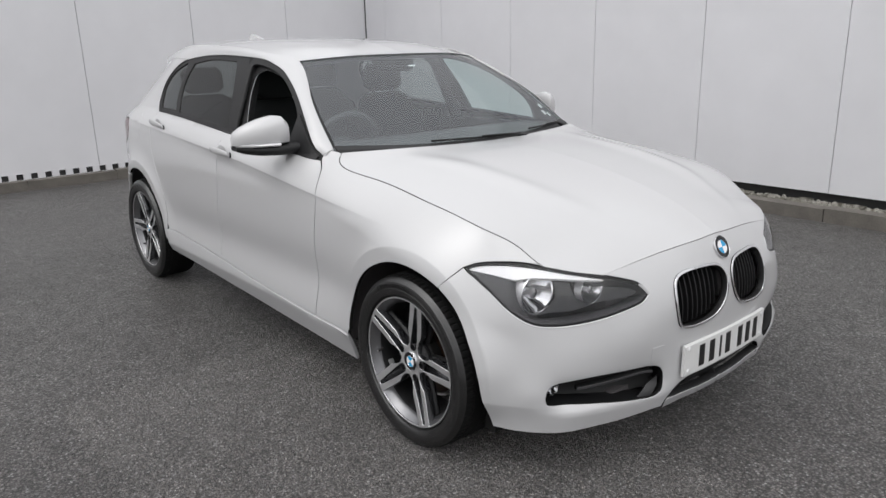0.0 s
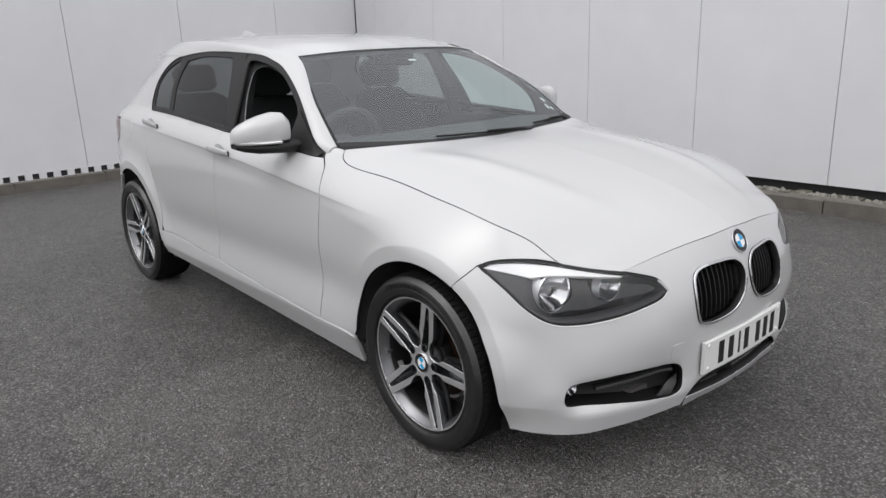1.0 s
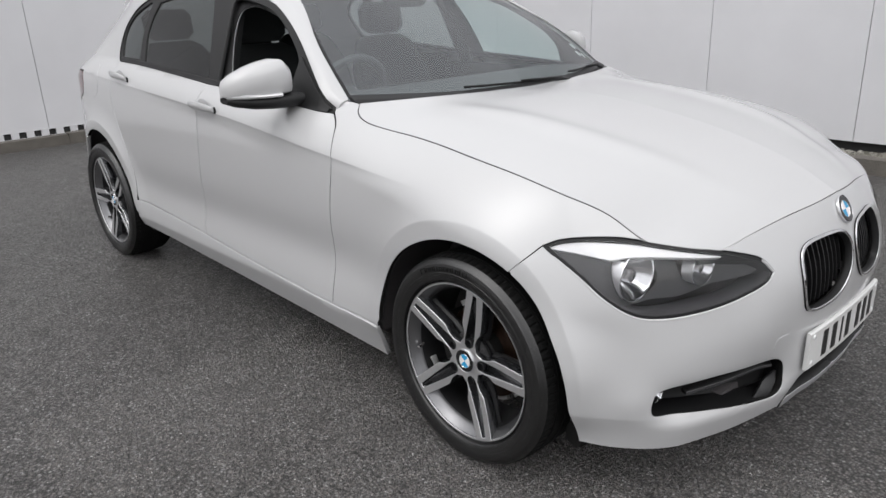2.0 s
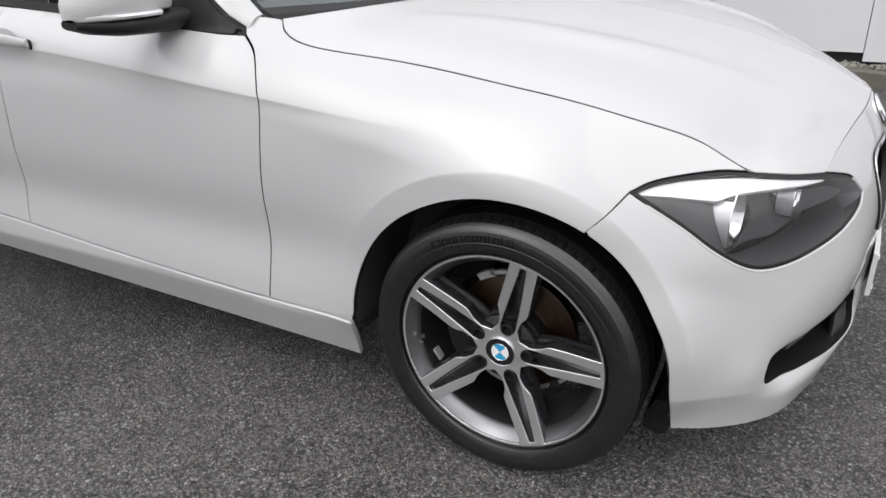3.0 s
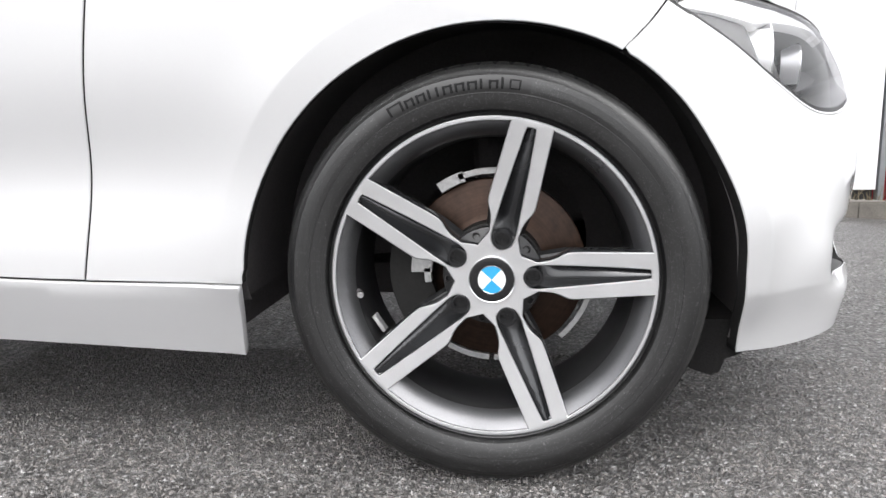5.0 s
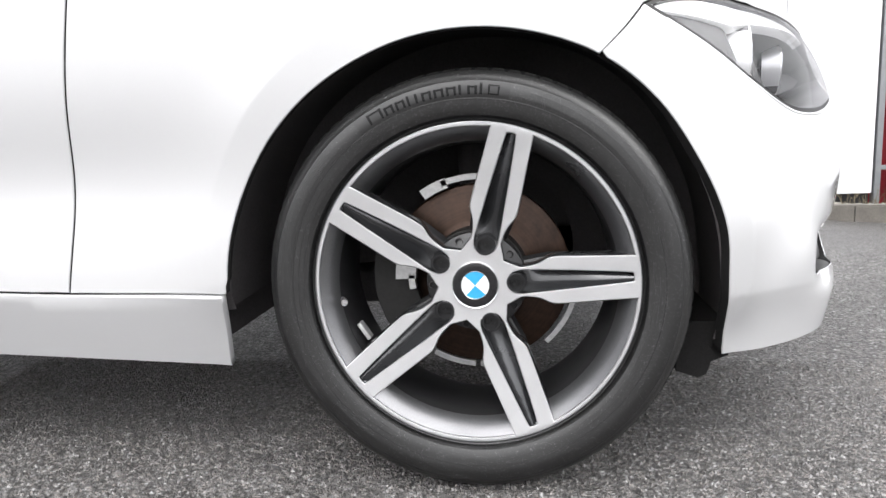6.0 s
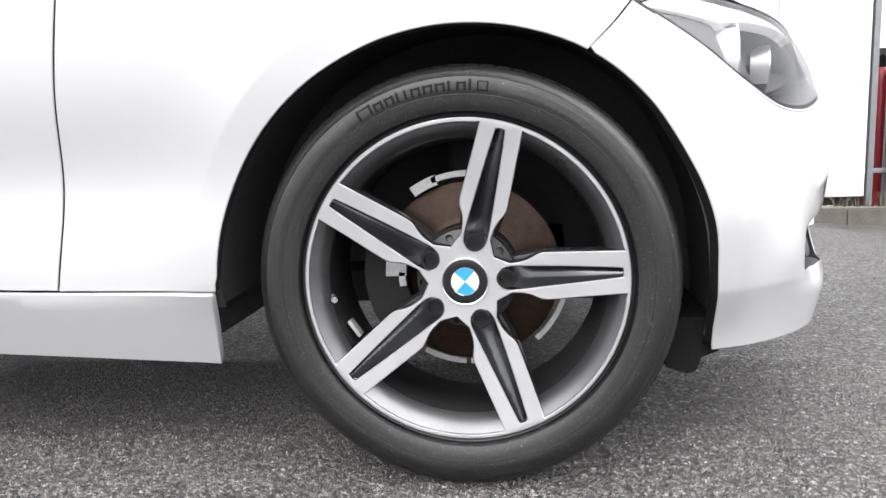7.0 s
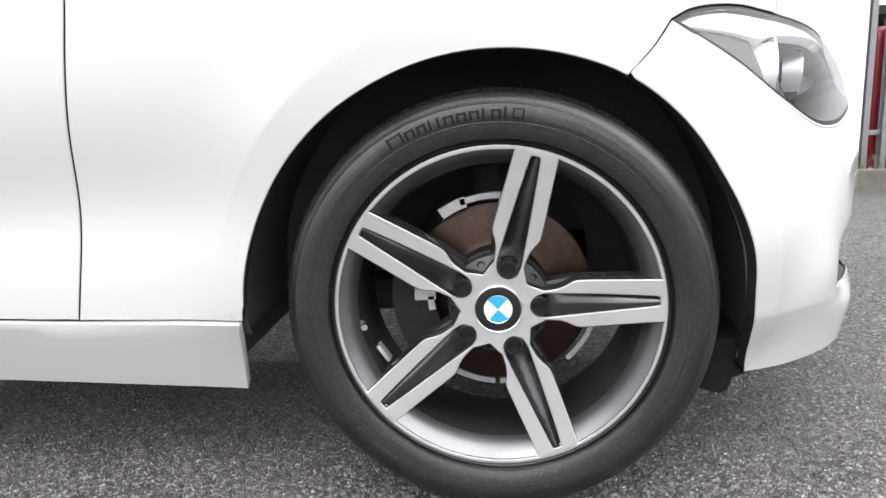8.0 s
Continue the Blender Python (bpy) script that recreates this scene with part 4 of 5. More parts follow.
def kidney(m):
    grille = sheet("kidney_grille", [LINER, LINER], car, "black slatted grille half with a chrome surround", inset(KIDNEY, -.004), below(.050), step=.02, rim=.0, mirror=m)
    sheet("surround", [CHROME, BLACK], grille, "polished chrome surround", inset(KIDNEY, .0005), below(-.006), [inset(KIDNEY, .0068)], step=.012, rim=.02, mirror=m)
    for i in range(10):
        u = 1.050 + i * .0248
        zs = np.linspace(.45, .67, 221)
        ok = zs[inside(np.stack([np.full(221, u), zs], 1), inset(KIDNEY, .008))]
        if len(ok) < 30:
            continue
        zt, zb = ok.max(), ok.min()
        bm = bmesh.new()
        for a, b in zip(np.linspace(zb, zt, 8), np.linspace(zb, zt, 8)[1:]):
            p0, n0 = frame_at(u, a, m)
            p1, n1 = frame_at(u, b, m)
            s0 = Vector((0, 1, 0)) * .0028
            vs = [bm.verts.new(k) for k in (p0 - n0 * .022 - s0, p0 - n0 * .022 + s0, p0 - n0 * .047 + s0, p0 - n0 * .047 - s0, p1 - n1 * .022 - s0, p1 - n1 * .022 + s0, p1 - n1 * .047 + s0, p1 - n1 * .047 - s0)]
            for f in ((0, 1, 5, 4), (1, 2, 6, 5), (3, 0, 4, 7), (2, 3, 7, 6)):
                bm.faces.new([vs[k] for k in f])
        bmesh.ops.remove_doubles(bm, verts=bm.verts, dist=1e-5)
        part("slat", bm, BLACK, grille)


for m in (False, True):
    kidney(m)


def roundel(parent, centre, normal, r, turn, name="badge"):
    """Round badge: dark ring with a bright edge, quarters in blue and white."""
    n = Vector(normal).normalized()
    up = (Vector((0, 0, 1)) - n * n.z).normalized()
    side = up.cross(n)
    basis = Matrix((side, up, n)).transposed().to_4x4()
    place = Matrix.Translation(centre) @ basis @ Matrix.Rotation(turn, 4, "Z")

    def ring(profile, k=40):
        bm = bmesh.new()
        rows = [[bm.verts.new(place @ Vector((q * math.cos(2 * math.pi * i / k), q * math.sin(2 * math.pi * i / k), h))) for i in range(k)] for q, h in profile]
        for a, b in zip(rows, rows[1:]):
            for i in range(k):
                bm.faces.new((a[i], a[(i + 1) % k], b[(i + 1) % k], b[i]))
        return bm
    badge = part(name, ring([(r * 1.0, -.004), (r * 1.0, .002), (r * .985, .0028), (r * .95, .0022), (r * .945, .0012)]), CHROME, parent, "round badge with blue and white quarters")
    part("ring", ring([(r * .945, .0014), (r * .80, .0022), (r * .615, .0018)]), GLOSS, badge, "dark ring")
    part("rim", ring([(r * .615, .0017), (r * .60, .0025), (r * .58, .0017)]), CHROME, badge, "thin bright inner rim")
    for i in range(4):
        bm = bmesh.new()
        c = bm.verts.new(place @ Vector((0, 0, .0020)))
        arc = [bm.verts.new(place @ Vector((r * .585 * math.cos(i * math.pi / 2 + k * math.pi / 20), r * .585 * math.sin(i * math.pi / 2 + k * math.pi / 20), .0016))) for k in range(11)]
        for a, b in zip(arc, arc[1:]):
            bm.faces.new((c, a, b))
        part("quarter", bm, (BLUE, WHITE)[i % 2], badge, ("sky-blue quarter", "white quarter")[i % 2])
    return badge


p, n = frame_at(U_NOSE - .001, .690, False)
roundel(car, (p.x + .003, 0, p.z), (n.x, 0, n.z), .040, 0)

# ---- fog intakes, lower intake, plate ----


def intake(m):
    hole = sheet("fog_intake", [BLACK, BLACK], car, "black lower intake with a fog lamp and a cross bar", inset(FOG, -.004), below(.070), step=.02, rim=.0, mirror=m)
    edge = inset(FOG, -.001)
    ring = skin(edge[:, 0], edge[:, 1])
    if m:
        ring = ring * (1, -1, 1)
    inwards = np.array((-.80, .45 if not m else -.45, 0))
    bm = bmesh.new()
    rows = [[bm.verts.new(tuple(p + inwards * d)) for p in ring] for d in (.004, .03, .085)]
    for p, q in zip(rows, rows[1:]):
        for k in range(len(p)):
            bm.faces.new((p[k], p[(k + 1) % len(p)], q[(k + 1) % len(q)], q[k]))
    part("throat", bm, BLACK, hole, "black intake wall")
    bar = np.vstack([line(lambda x: .328 + .040 * (x - .66), .66, .945, 10), line(lambda x: .3215 + .040 * (x - .66), .945, .66, 10)])
    sheet("cross_bar", [LAMPIN, BLACK], hole, "thin grey cross bar", bar, below(.004), step=.012, rim=.02, mirror=m)
    vane = np.array([(.958, .296), (.962, .318), (.925, .300), (.885, .272), (.90, .264), (.93, .264)])
    sheet("vane", [DARKRIM, DARKRIM], hole, "dark grey corner vane", vane, below(lambda u, z: .006 + .2 * np.maximum(.955 - u, 0)), step=.015, rim=.01, mirror=m)
    p, n = frame_at(.584, .330, m)
    ax = Vector((.9, n.y * .4, 0)).normalized()
    bm = bmesh.new()
    cup(bm, p - n * .036, ax, [(.026, -.02), (.026, .008), (.024, .012), (.021, .007), (.014, -.004), (.001, -.008)], 24)
    fog = part("fog_lamp", bm, REFLECT, hole, "round chrome fog lamp")
    bm = bmesh.new()
    cup(bm, p - n * .036, ax, [(.024, .010), (.016, .014), (.001, .016)], 24)
    part("fog_lens", bm, CLEAR, fog, "clear lens")


for m in (False, True):
    intake(m)
sheet("lower_intake", [BLACK, BLACK], car, "black mesh lower air intake", np.array([(.97, .30), (.97, .19), (U_NOSE, .19), (U_NOSE, .30)]), below(.055), step=.03, rim=.0, both=True)
lipline = np.vstack([rounded([(1.000, .236), (1.06, .229), (1.16, .224), (U_NOSE, .222)], 5), rounded([(U_NOSE, .199), (1.16, .200), (1.06, .202), (.990, .203)], 5)])
sheet("splitter", [SILVER, BLACK], car, "grey splitter under the intake", lipline, below(-.004), step=.02, rim=.03, both=True)
for i in range(5):
    bm = bmesh.new()
    z = .246 + i * .010
    tube(bm, [tuple(skin(u, z) * np.array((1, s, 1)) - np.array((.03, 0, 0))) for s, us in ((1, np.linspace(1.02, U_NOSE, 6)), (-1, np.linspace(U_NOSE, 1.02, 6)[1:])) for u in us], .0022, 5)
    part("intake_bar", bm, BLACK, car)

# towing-eye cover: a shallow square outline in the bumper
cover = rounded([(.918, .384), (.918, .428), (.928, .433), (.962, .433), (.970, .428), (.972, .386), (.964, .380), (.926, .379)], 3, True)
sheet("towing_eye_cover", [PAINT, BLACK], car, "small square cover in the bumper", cover, below(-.0008), step=.01, rim=.006)

PX = float(skin(U_NOSE, .35)[0])


def plate_at(y, z, d=0.0):
    return Vector((PX + .001 - .13 * y * y + d, y, z))


bm = bmesh.new()
rows = []
for k in range(27):
    y = -.26 + .02 * k
    rows.append([bm.verts.new(plate_at(y, z, d)) for z, d in ((.304, .003), (.307, .007), (.410, .007), (.413, .003), (.413, -.004), (.304, -.004))])
for a, b in zip(rows, rows[1:]):
    for k in range(6):
        bm.faces.new((a[k], a[(k + 1) % 6], b[(k + 1) % 6], b[k]))
bm.faces.new(rows[0])
bm.faces.new(rows[-1][::-1])
plate = part("number_plate", bm, PLATE, car, "white front number plate with black bars for characters")
for y in (-.165, -.105, -.052, -.004, .078, .135, .192):
    bm = bmesh.new()
    w = .0055 if y == -.052 else .0150
    q = [bm.verts.new(plate_at(y + s * w, z, d)) for d in (.0082, .006) for s, z in ((-1, .321), (1, .321), (1, .397), (-1, .397))]
    for f in ((0, 1, 2, 3), (0, 4, 5, 1), (1, 5, 6, 2), (2, 6, 7, 3), (3, 7, 4, 0)):
        bm.faces.new([q[k] for k in f])
    part("bar", bm, INK, plate, "plain black bar")
for y in (-.238, .238):
    for z in (.320, .398):
        bm = bmesh.new()
        cup(bm, plate_at(y, z, .006), (1, 0, 0), [(.008, 0), (.0078, .0025), (.005, .004), (.0005, .0042)], 12)
        part("screw_cap", bm, WHITE, plate, "white screw cap")

# ---- wheels ----
SPOKE = rounded([(.2296, .0295), (.20, .0305), (.16, .0322), (.125, .0335), (.110, .0325), (.097, .0262), (.086, .0226), (.076, .0214), (.067, .0205)], 4)
RECESS = rounded([(.2262, .0), (.2252, .0062), (.221, .0080), (.19, .0108), (.15, .0138), (.11, .0165), (.08, .0182), (.065, .0182), (.052, .0135), (.0455, .0)], 4)


def dish(x, z):
    r = np.hypot(x, z)
    return np.stack([x, .018 * (1 - np.clip(r / .232, 0, 1) ** 2), z], -1)


def turned(poly, a):
    c, s = math.cos(a), math.sin(a)
    return np.stack([poly[:, 0] * c - poly[:, 1] * s, poly[:, 0] * s + poly[:, 1] * c], 1)


def ring2(r, n):
    a = np.arange(n) * 2 * math.pi / n
    return np.stack([r * np.cos(a), r * np.sin(a)], 1)


def build_wheel():
    bm = bmesh.new()
    revolve(bm, [(.2340, .010), (.2362, .004), (.2358, -.001), (.2345, -.0015)], 96)
    revolve(bm, [(.2306, .003), (.2282, .0058), (.2235, .0110), (.2165, .020), (.2110, .030), (.2085, .036), (.2060, .050), (.2045, .085), (.2045, .15), (.212, .18), (.226, .19), (.232, .192), (.232, .188), (.222, .176), (.214, .15), (.214, .05), (.225, .015), (.235, .008)], 96)
    for f in bm.faces:                          # shade of the deep barrel painted on: near-black behind the grey outer well
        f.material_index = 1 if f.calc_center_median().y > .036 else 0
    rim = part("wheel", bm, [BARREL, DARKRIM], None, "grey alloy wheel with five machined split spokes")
    # machined face: hub, spokes and lip in one sheet, cut by the windows and the spoke recesses
    wins, recs = [], []
    step = 2 * math.pi / 5
    for i in range(5):
        a = i * step
        left = turned(SPOKE, a)
        right = turned(SPOKE * (1, -1), a + step)
        a0, a1 = math.atan2(*left[0][::-1]), math.atan2(*right[0][::-1])
        if a1 < a0:
            a1 += 2 * math.pi
        arc = np.array([(.2303 * math.cos(t), .2303 * math.sin(t)) for t in np.linspace(a1, a0, 26)[1:-1]])
        tip = turned(np.array([(.0535, 0.0)]), a + step / 2)
        wins.append(np.vstack([left[:-1], left[-1:] * .97 + tip * .03, tip, right[::-1][:1] * .97 + tip * .03, right[::-1][1:], arc]))
        rec = np.vstack([RECESS, RECESS[::-1][1:-1] * (1, -1)])
        recs.append(turned(rec, a))
    v, q, s, n = panel(ring2(.2346, 120), dish, [*wins, *recs, ring2(.0350, 40)], step=.006, rim=.030, flip=False)
    link_mesh("spoke_face", v, q, [ALLOY, RIMGREY], s, n, rim, "machined bright spoke faces and lip")
    for i in range(5):
        def hollow(x, z, a=i * step):
            """A trough that is deep at the bolt and runs out at the lip, with a ridge off its middle."""
            p = dish(x, z)
            r = np.hypot(x, z)
            w = (-x * math.sin(a) + z * math.cos(a)) / np.interp(r, [.05, .08, .23], [.016, .018, .007])
            p[..., 1] += .0035 + .019 * (1 - smooth(.075, .185, r)) + .006 * np.abs(np.clip(w + .35, -1, 1.35)) ** 1.3 * smooth(.07, .10, r)
            return p
        sheet("recess", [RIMGREY, RIMGREY], rim, "dark grey spoke recess", inset(recs[i], -.001), hollow, step=.0045, rim=.0)
        a = i * step
        bm = bmesh.new()
        c, t = math.cos(a), math.sin(a)
        x, z = .0600 * c, .0600 * t
        revolve(bm, [(.0145, .030), (.0145, .0165), (.0135, .0150), (.0105, .0150), (.0098, .0170), (.0096, .0260), (.001, .0260)], 20, centre=(x, 0, z))
        part("wheel_bolt", bm, GLOSS, rim, "black wheel bolt")
        # spoke backs
        bm = bmesh.new()
        for w in (-1, 1):
            tube(bm, [((r * c - w * h * t), .052 + .02 * (1 - r / .23), (r * t + w * h * c)) for r, h in ((.06, .012), (.11, .020), (.17, .019), (.222, .018))], [.016, .014, .013, .013], 8)
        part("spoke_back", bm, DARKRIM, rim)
        # web between hub and spokes with a drain hole
        am = a + step / 2
        bm = bmesh.new()
        revolve(bm, [(.0062, .0300), (.0050, .0290), (.0046, .0340), (.0005, .0345)], 14, centre=(.066 * math.cos(am), .006, .066 * math.sin(am)))
        part("drain_hole", bm, LINER, rim)
    bm = bmesh.new()
    revolve(bm, [(.034, .024), (.052, .030), (.074, .042), (.076, .050), (.060, .075), (.060, .10)], 40)
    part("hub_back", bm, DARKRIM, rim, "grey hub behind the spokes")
    roundel(rim, (0, .0155, 0), (0, -1, 0), .0345, radians(44), "centre_cap")
    bm = bmesh.new()
    a = radians(184)
    tube(bm, [(.212 * math.cos(a), .045, .212 * math.sin(a)), (.203 * math.cos(a), .032, .203 * math.sin(a)), (.200 * math.cos(a), .020, .200 * math.sin(a))], [.0055, .0045, .0045], 10)
    part("valve", bm, LINER, rim, "black tyre valve")
    bm = bmesh.new()
    tube(bm, [(.1995 * math.cos(a), .021, .1995 * math.sin(a)), (.1985 * math.cos(a), .014, .1985 * math.sin(a))], .0050, 10)
    part("valve_cap", bm, CHROME, rim, "bright valve cap")
    a = radians(201)
    bm = bmesh.new()
    rot = Matrix.Rotation(-a + radians(90) - radians(10), 4, "Y")
    box(bm, (.196 * math.cos(a), .062, .196 * math.sin(a)), (.030, .020, .006), rot)
    part("balance_weight", bm, BRACKET, rim, "zinc balance weight", bevel=.001)
    return rim


SIDEWALL = [(.226, .022), (.2330, .008), (.2385, .0055), (.2405, .0045), (.2418, -.0010), (.2445, -.0058), (.2475, -.0070), (.2530, -.0088), (.2600, -.0100), (.2665, -.0110), (.2672, -.0104), (.2740, -.0116),
            (.2830, -.0112), (.2905, -.0092), (.2912, -.0078), (.2965, -.0040), (.3010, .0010), (.3040, .0048), (.3050, .0062)]


def wall_at(r):
    return float(np.interp(r, [p[0] for p in SIDEWALL], [p[1] for p in SIDEWALL]))


def build_tyre(rim):
    bm = bmesh.new()
    prof = SIDEWALL
    n = 180
    revolve(bm, prof, n)
    tread = bmesh.new()
    n = 420
    rows = []
    for r, y, notch in ((.3050, .0060, 0), (.3085, .0140, 1), (.3095, .0240, 1), (.3106, .0320, 1), (.3110, .0340, 0), (.3085, .0345, 0), (.3085, .0420, 0), (.3114, .0425, 0), (.3116, .0740, 0), (.3098, .0745, 0), (.3098, .0840, 0),
                        (.3116, .0845, 0), (.3116, .1150, 0), (.3098, .1155, 0), (.3098, .1250, 0), (.3116, .1255, 0), (.3110, .165, 0), (.3090, .185, 0), (.300, .200, 0), (.262, .209, 0), (.228, .180, 0)):
        rows.append([tread.verts.new(((r - (.005 if notch and k % 5 == 0 else 0)) * math.cos(2 * math.pi * k / n), y, (r - (.005 if notch and k % 5 == 0 else 0)) * math.sin(2 * math.pi * k / n))) for k in range(n)])
    for a, b in zip(rows, rows[1:]):
        for k in range(n):
            tread.faces.new((a[k], a[(k + 1) % n], b[(k + 1) % n], b[k]))
    for b in (bm, tread):                       # the tyre stands flat on the ground
        for v in b.verts:
            if v.co.z < -.3106:
                v.co.z = -.3106
            if v.co.z < -.20 and abs(v.co.x) < .16 and v.co.y < .01:
                v.co.y -= .004 * (1 - abs(v.co.x) / .16) * min(1, (-.20 - v.co.z) / .06)
    tyre = part("tyre", bm, RUBBER, rim, "black low-profile tyre with worn shoulder")
    tr = part("tread", tread, TREAD, tyre, "grooved black tread")
    return tyre


def arc_block(bm, r0, r1, a0, a1, proud, n=4):
    """A raised block on the side wall, between two radii and two angles."""
    top = []
    for i in range(n + 1):
        a = a0 + (a1 - a0) * i / n
        top.append([bm.verts.new((r * math.cos(a), wall_at(r) - d, r * math.sin(a))) for r, d in ((r0, -.002), *[(r0 + (r1 - r0) * k / 6, proud) for k in range(7)], (r1, -.002))])
    for p, q in zip(top, top[1:]):
        for k in range(8):
            bm.faces.new((p[k], p[k + 1], q[k + 1], q[k]))
    bm.faces.new(top[0])
    bm.faces.new(top[-1][::-1])


def sidewall_marks(tyre):
    """Raised plain bars for the maker's lettering, and hatched bands."""
    bm = bmesh.new()
    arc_block(bm, .2680, .2900, radians(121), radians(75), .0002, 40)
    tagged(part("smooth_band", bm, SIDE, tyre, "smooth band under the lettering"), kind="stuff")
    bm = bmesh.new()
    a = 117.0
    for w, tall in ((4.4, 1.25), (2.7, 1), (2.7, 1), (1.6, 1.15), (1.2, 1.1), (2.7, 1), (2.7, 1), (2.7, 1), (1.7, 1.15), (2.6, 1), (1.2, 1.3)):
        wide, top = w * 1.06, .2715 + .0120 * tall
        arc_block(bm, .2715, top, radians(a), radians(a - min(.75, wide)), .0009, 2)
        if w > 2:
            arc_block(bm, .2715, top, radians(a - wide + .75), radians(a - wide), .0009, 2)
            arc_block(bm, top - .0032, top - .0006, radians(a - .75), radians(a - wide + .75), .0009, 2)
        a -= wide + .7
    for r in (.2715, .2835):
        arc_block(bm, r, r + .0018, radians(a - .4), radians(a - 3.6), .0009, 3)
    arc_block(bm, .2735, .2832, radians(a - .4), radians(a - .9), .0009, 2)
    arc_block(bm, .2735, .2832, radians(a - 3.1), radians(a - 3.6), .0009, 2)
    tagged(part("lettering", bm, LETTER, tyre, "raised black lettering as plain bars"), kind="stuff")
    bm = bmesh.new()
    for k in range(9):
        r = .2688 + k * .0024
        arc_block(bm, r, r + .0011, radians(73 - k * .8), radians(22 + k * .5), .0005, 24)
    for k in range(7):
        r = .2690 + k * .0030
        arc_block(bm, r, r + .0009, radians(172 - k), radians(126 + k), .0004, 24)
    for r in (.2505, .2580, .2655):
        arc_block(bm, r, r + .0007, 0, 2 * math.pi, .0004, 120)
    tagged(part("hatching", bm, RUBBER, tyre, "fine raised lines on the side wall"), kind="stuff")
    bm = bmesh.new()
    rr = random.Random(3)
    for start, count in ((14, 9), (-24, 7), (-70, 12), (-128, 10), (-175, 8)):
        a = start
        for k in range(count):
            w = rr.uniform(.6, 1.5)
            arc_block(bm, .2700, .2700 + rr.uniform(.0055, .0075), radians(a), radians(a - w), .0005, 2)
            a -= w + rr.uniform(.4, .7)
    tagged(part("small_lettering", bm, RUBBER, tyre, "small raised side-wall marks as plain bars"), kind="stuff")


def brake(wheel):
    bm = bmesh.new()
    revolve(bm, [(.074, .062), (.078, .100), (.088, .104), (.139, .104), (.142, .106), (.142, .124), (.139, .126), (.088, .126)], 64)
    d = part("brake_disc", bm, RUST, wheel, "rust-brown brake disc")
    bm = bmesh.new()
    revolve(bm, [(.001, .060), (.072, .060), (.077, .064), (.078, .102)], 40)
    part("disc_hat", bm, IRON, wheel, "dark disc hub")
    return d


wheel = build_wheel()
tyre = build_tyre(wheel)
sidewall_marks(tyre)
brake(wheel)


def brakes_fixed(s, cx):
    """Caliper with its bracket, which stays upright whichever way the wheel is turned."""
    def at(r, a, d):
        a = radians(a)
        return (cx + r * math.cos(a), s * (.862 - d), .312 + r * math.sin(a))

    def block(r0, r1, a0, a1, d0, d1, n=8):
        bm = bmesh.new()
        rows = [[bm.verts.new(at(r, a, d)) for r, d in ((r0, d0), (r1, d0), (r1, d1), (r0, d1))] for a in np.linspace(a0, a1, n)]
        for p, q in zip(rows, rows[1:]):
            for k in range(4):
                bm.faces.new((p[k], p[(k + 1) % 4], q[(k + 1) % 4], q[k]))
        bm.faces.new(rows[0])
        bm.faces.new(rows[-1][::-1])
        return bm
    cal = part("brake_caliper", block(.100, .165, 150, 212, .085, .150), IRON, car, "dark cast brake caliper", bevel=.006)
    part("pad_carrier", block(.143, .159, 108, 124, .092, .106, 14), BRACKET, cal, "pale zinc shield edge", bevel=.0065)
    part("pad_carrier", block(.148, .157, 86, 111, .092, .104, 14), BRACKET, cal, "pale zinc shield edge", bevel=.002)
    part("clip", block(.096, .128, 168, 181, .070, .086, 4), BRACKET, cal, "pale zinc caliper clip", bevel=.004)
    part("clip", block(.098, .108, 178, 190, .070, .086, 4), BRACKET, cal, "pale zinc caliper clip", bevel=.003)
    part("shield", block(.147, .156, 240, 266, .110, .120, 8), BRACKET, cal, "thin steel shield edge", bevel=.001)
    part("shield", block(.147, .156, 269, 300, .110, .120, 8), BRACKET, cal, "thin steel shield edge", bevel=.001)
    part("shield", block(.150, .158, 312, 342, .110, .120, 12), BRACKET, cal, "thin steel shield edge", bevel=.001)
    bm = bmesh.new()
    tube(bm, [at(.118, 195, .09), at(.118, 195, .16)], .017, 14)
    part("piston_boss", bm, IRON, cal)
    bm = bmesh.new()
    tube(bm, [at(.02, 90, .13), at(.25, 95, .30), at(.30, 92, .33)], .028, 10)
    tube(bm, [at(.02, 270, .12), at(.10, 280, .34), at(.12, 285, .40)], .03, 10)
    part("suspension_arm", bm, LINER, car, "black suspension strut and arm")


def place_wheel(src, cx, s, spin):
    m = Matrix.Translation((cx, s * .862, .3108)) @ Matrix.Rotation(0 if s < 0 else math.pi, 4, "Z") @ Matrix.Rotation(-spin, 4, "Y")
    return m


spins = ((0, -1, 3.2), (-2.69, -1, 36.0), (0, 1, 20.0), (-2.69, 1, 50.0))
for i, (cx, s, spin) in enumerate(spins):
    w = wheel if i == 0 else copy_thing(wheel, Matrix())
    w.parent = car
    w.matrix_basis = place_wheel(w, cx, s, radians(spin))
    w.scale = (1, 1, 1)
    brakes_fixed(s, cx)


# ---- mirrors, handles, wipers ----


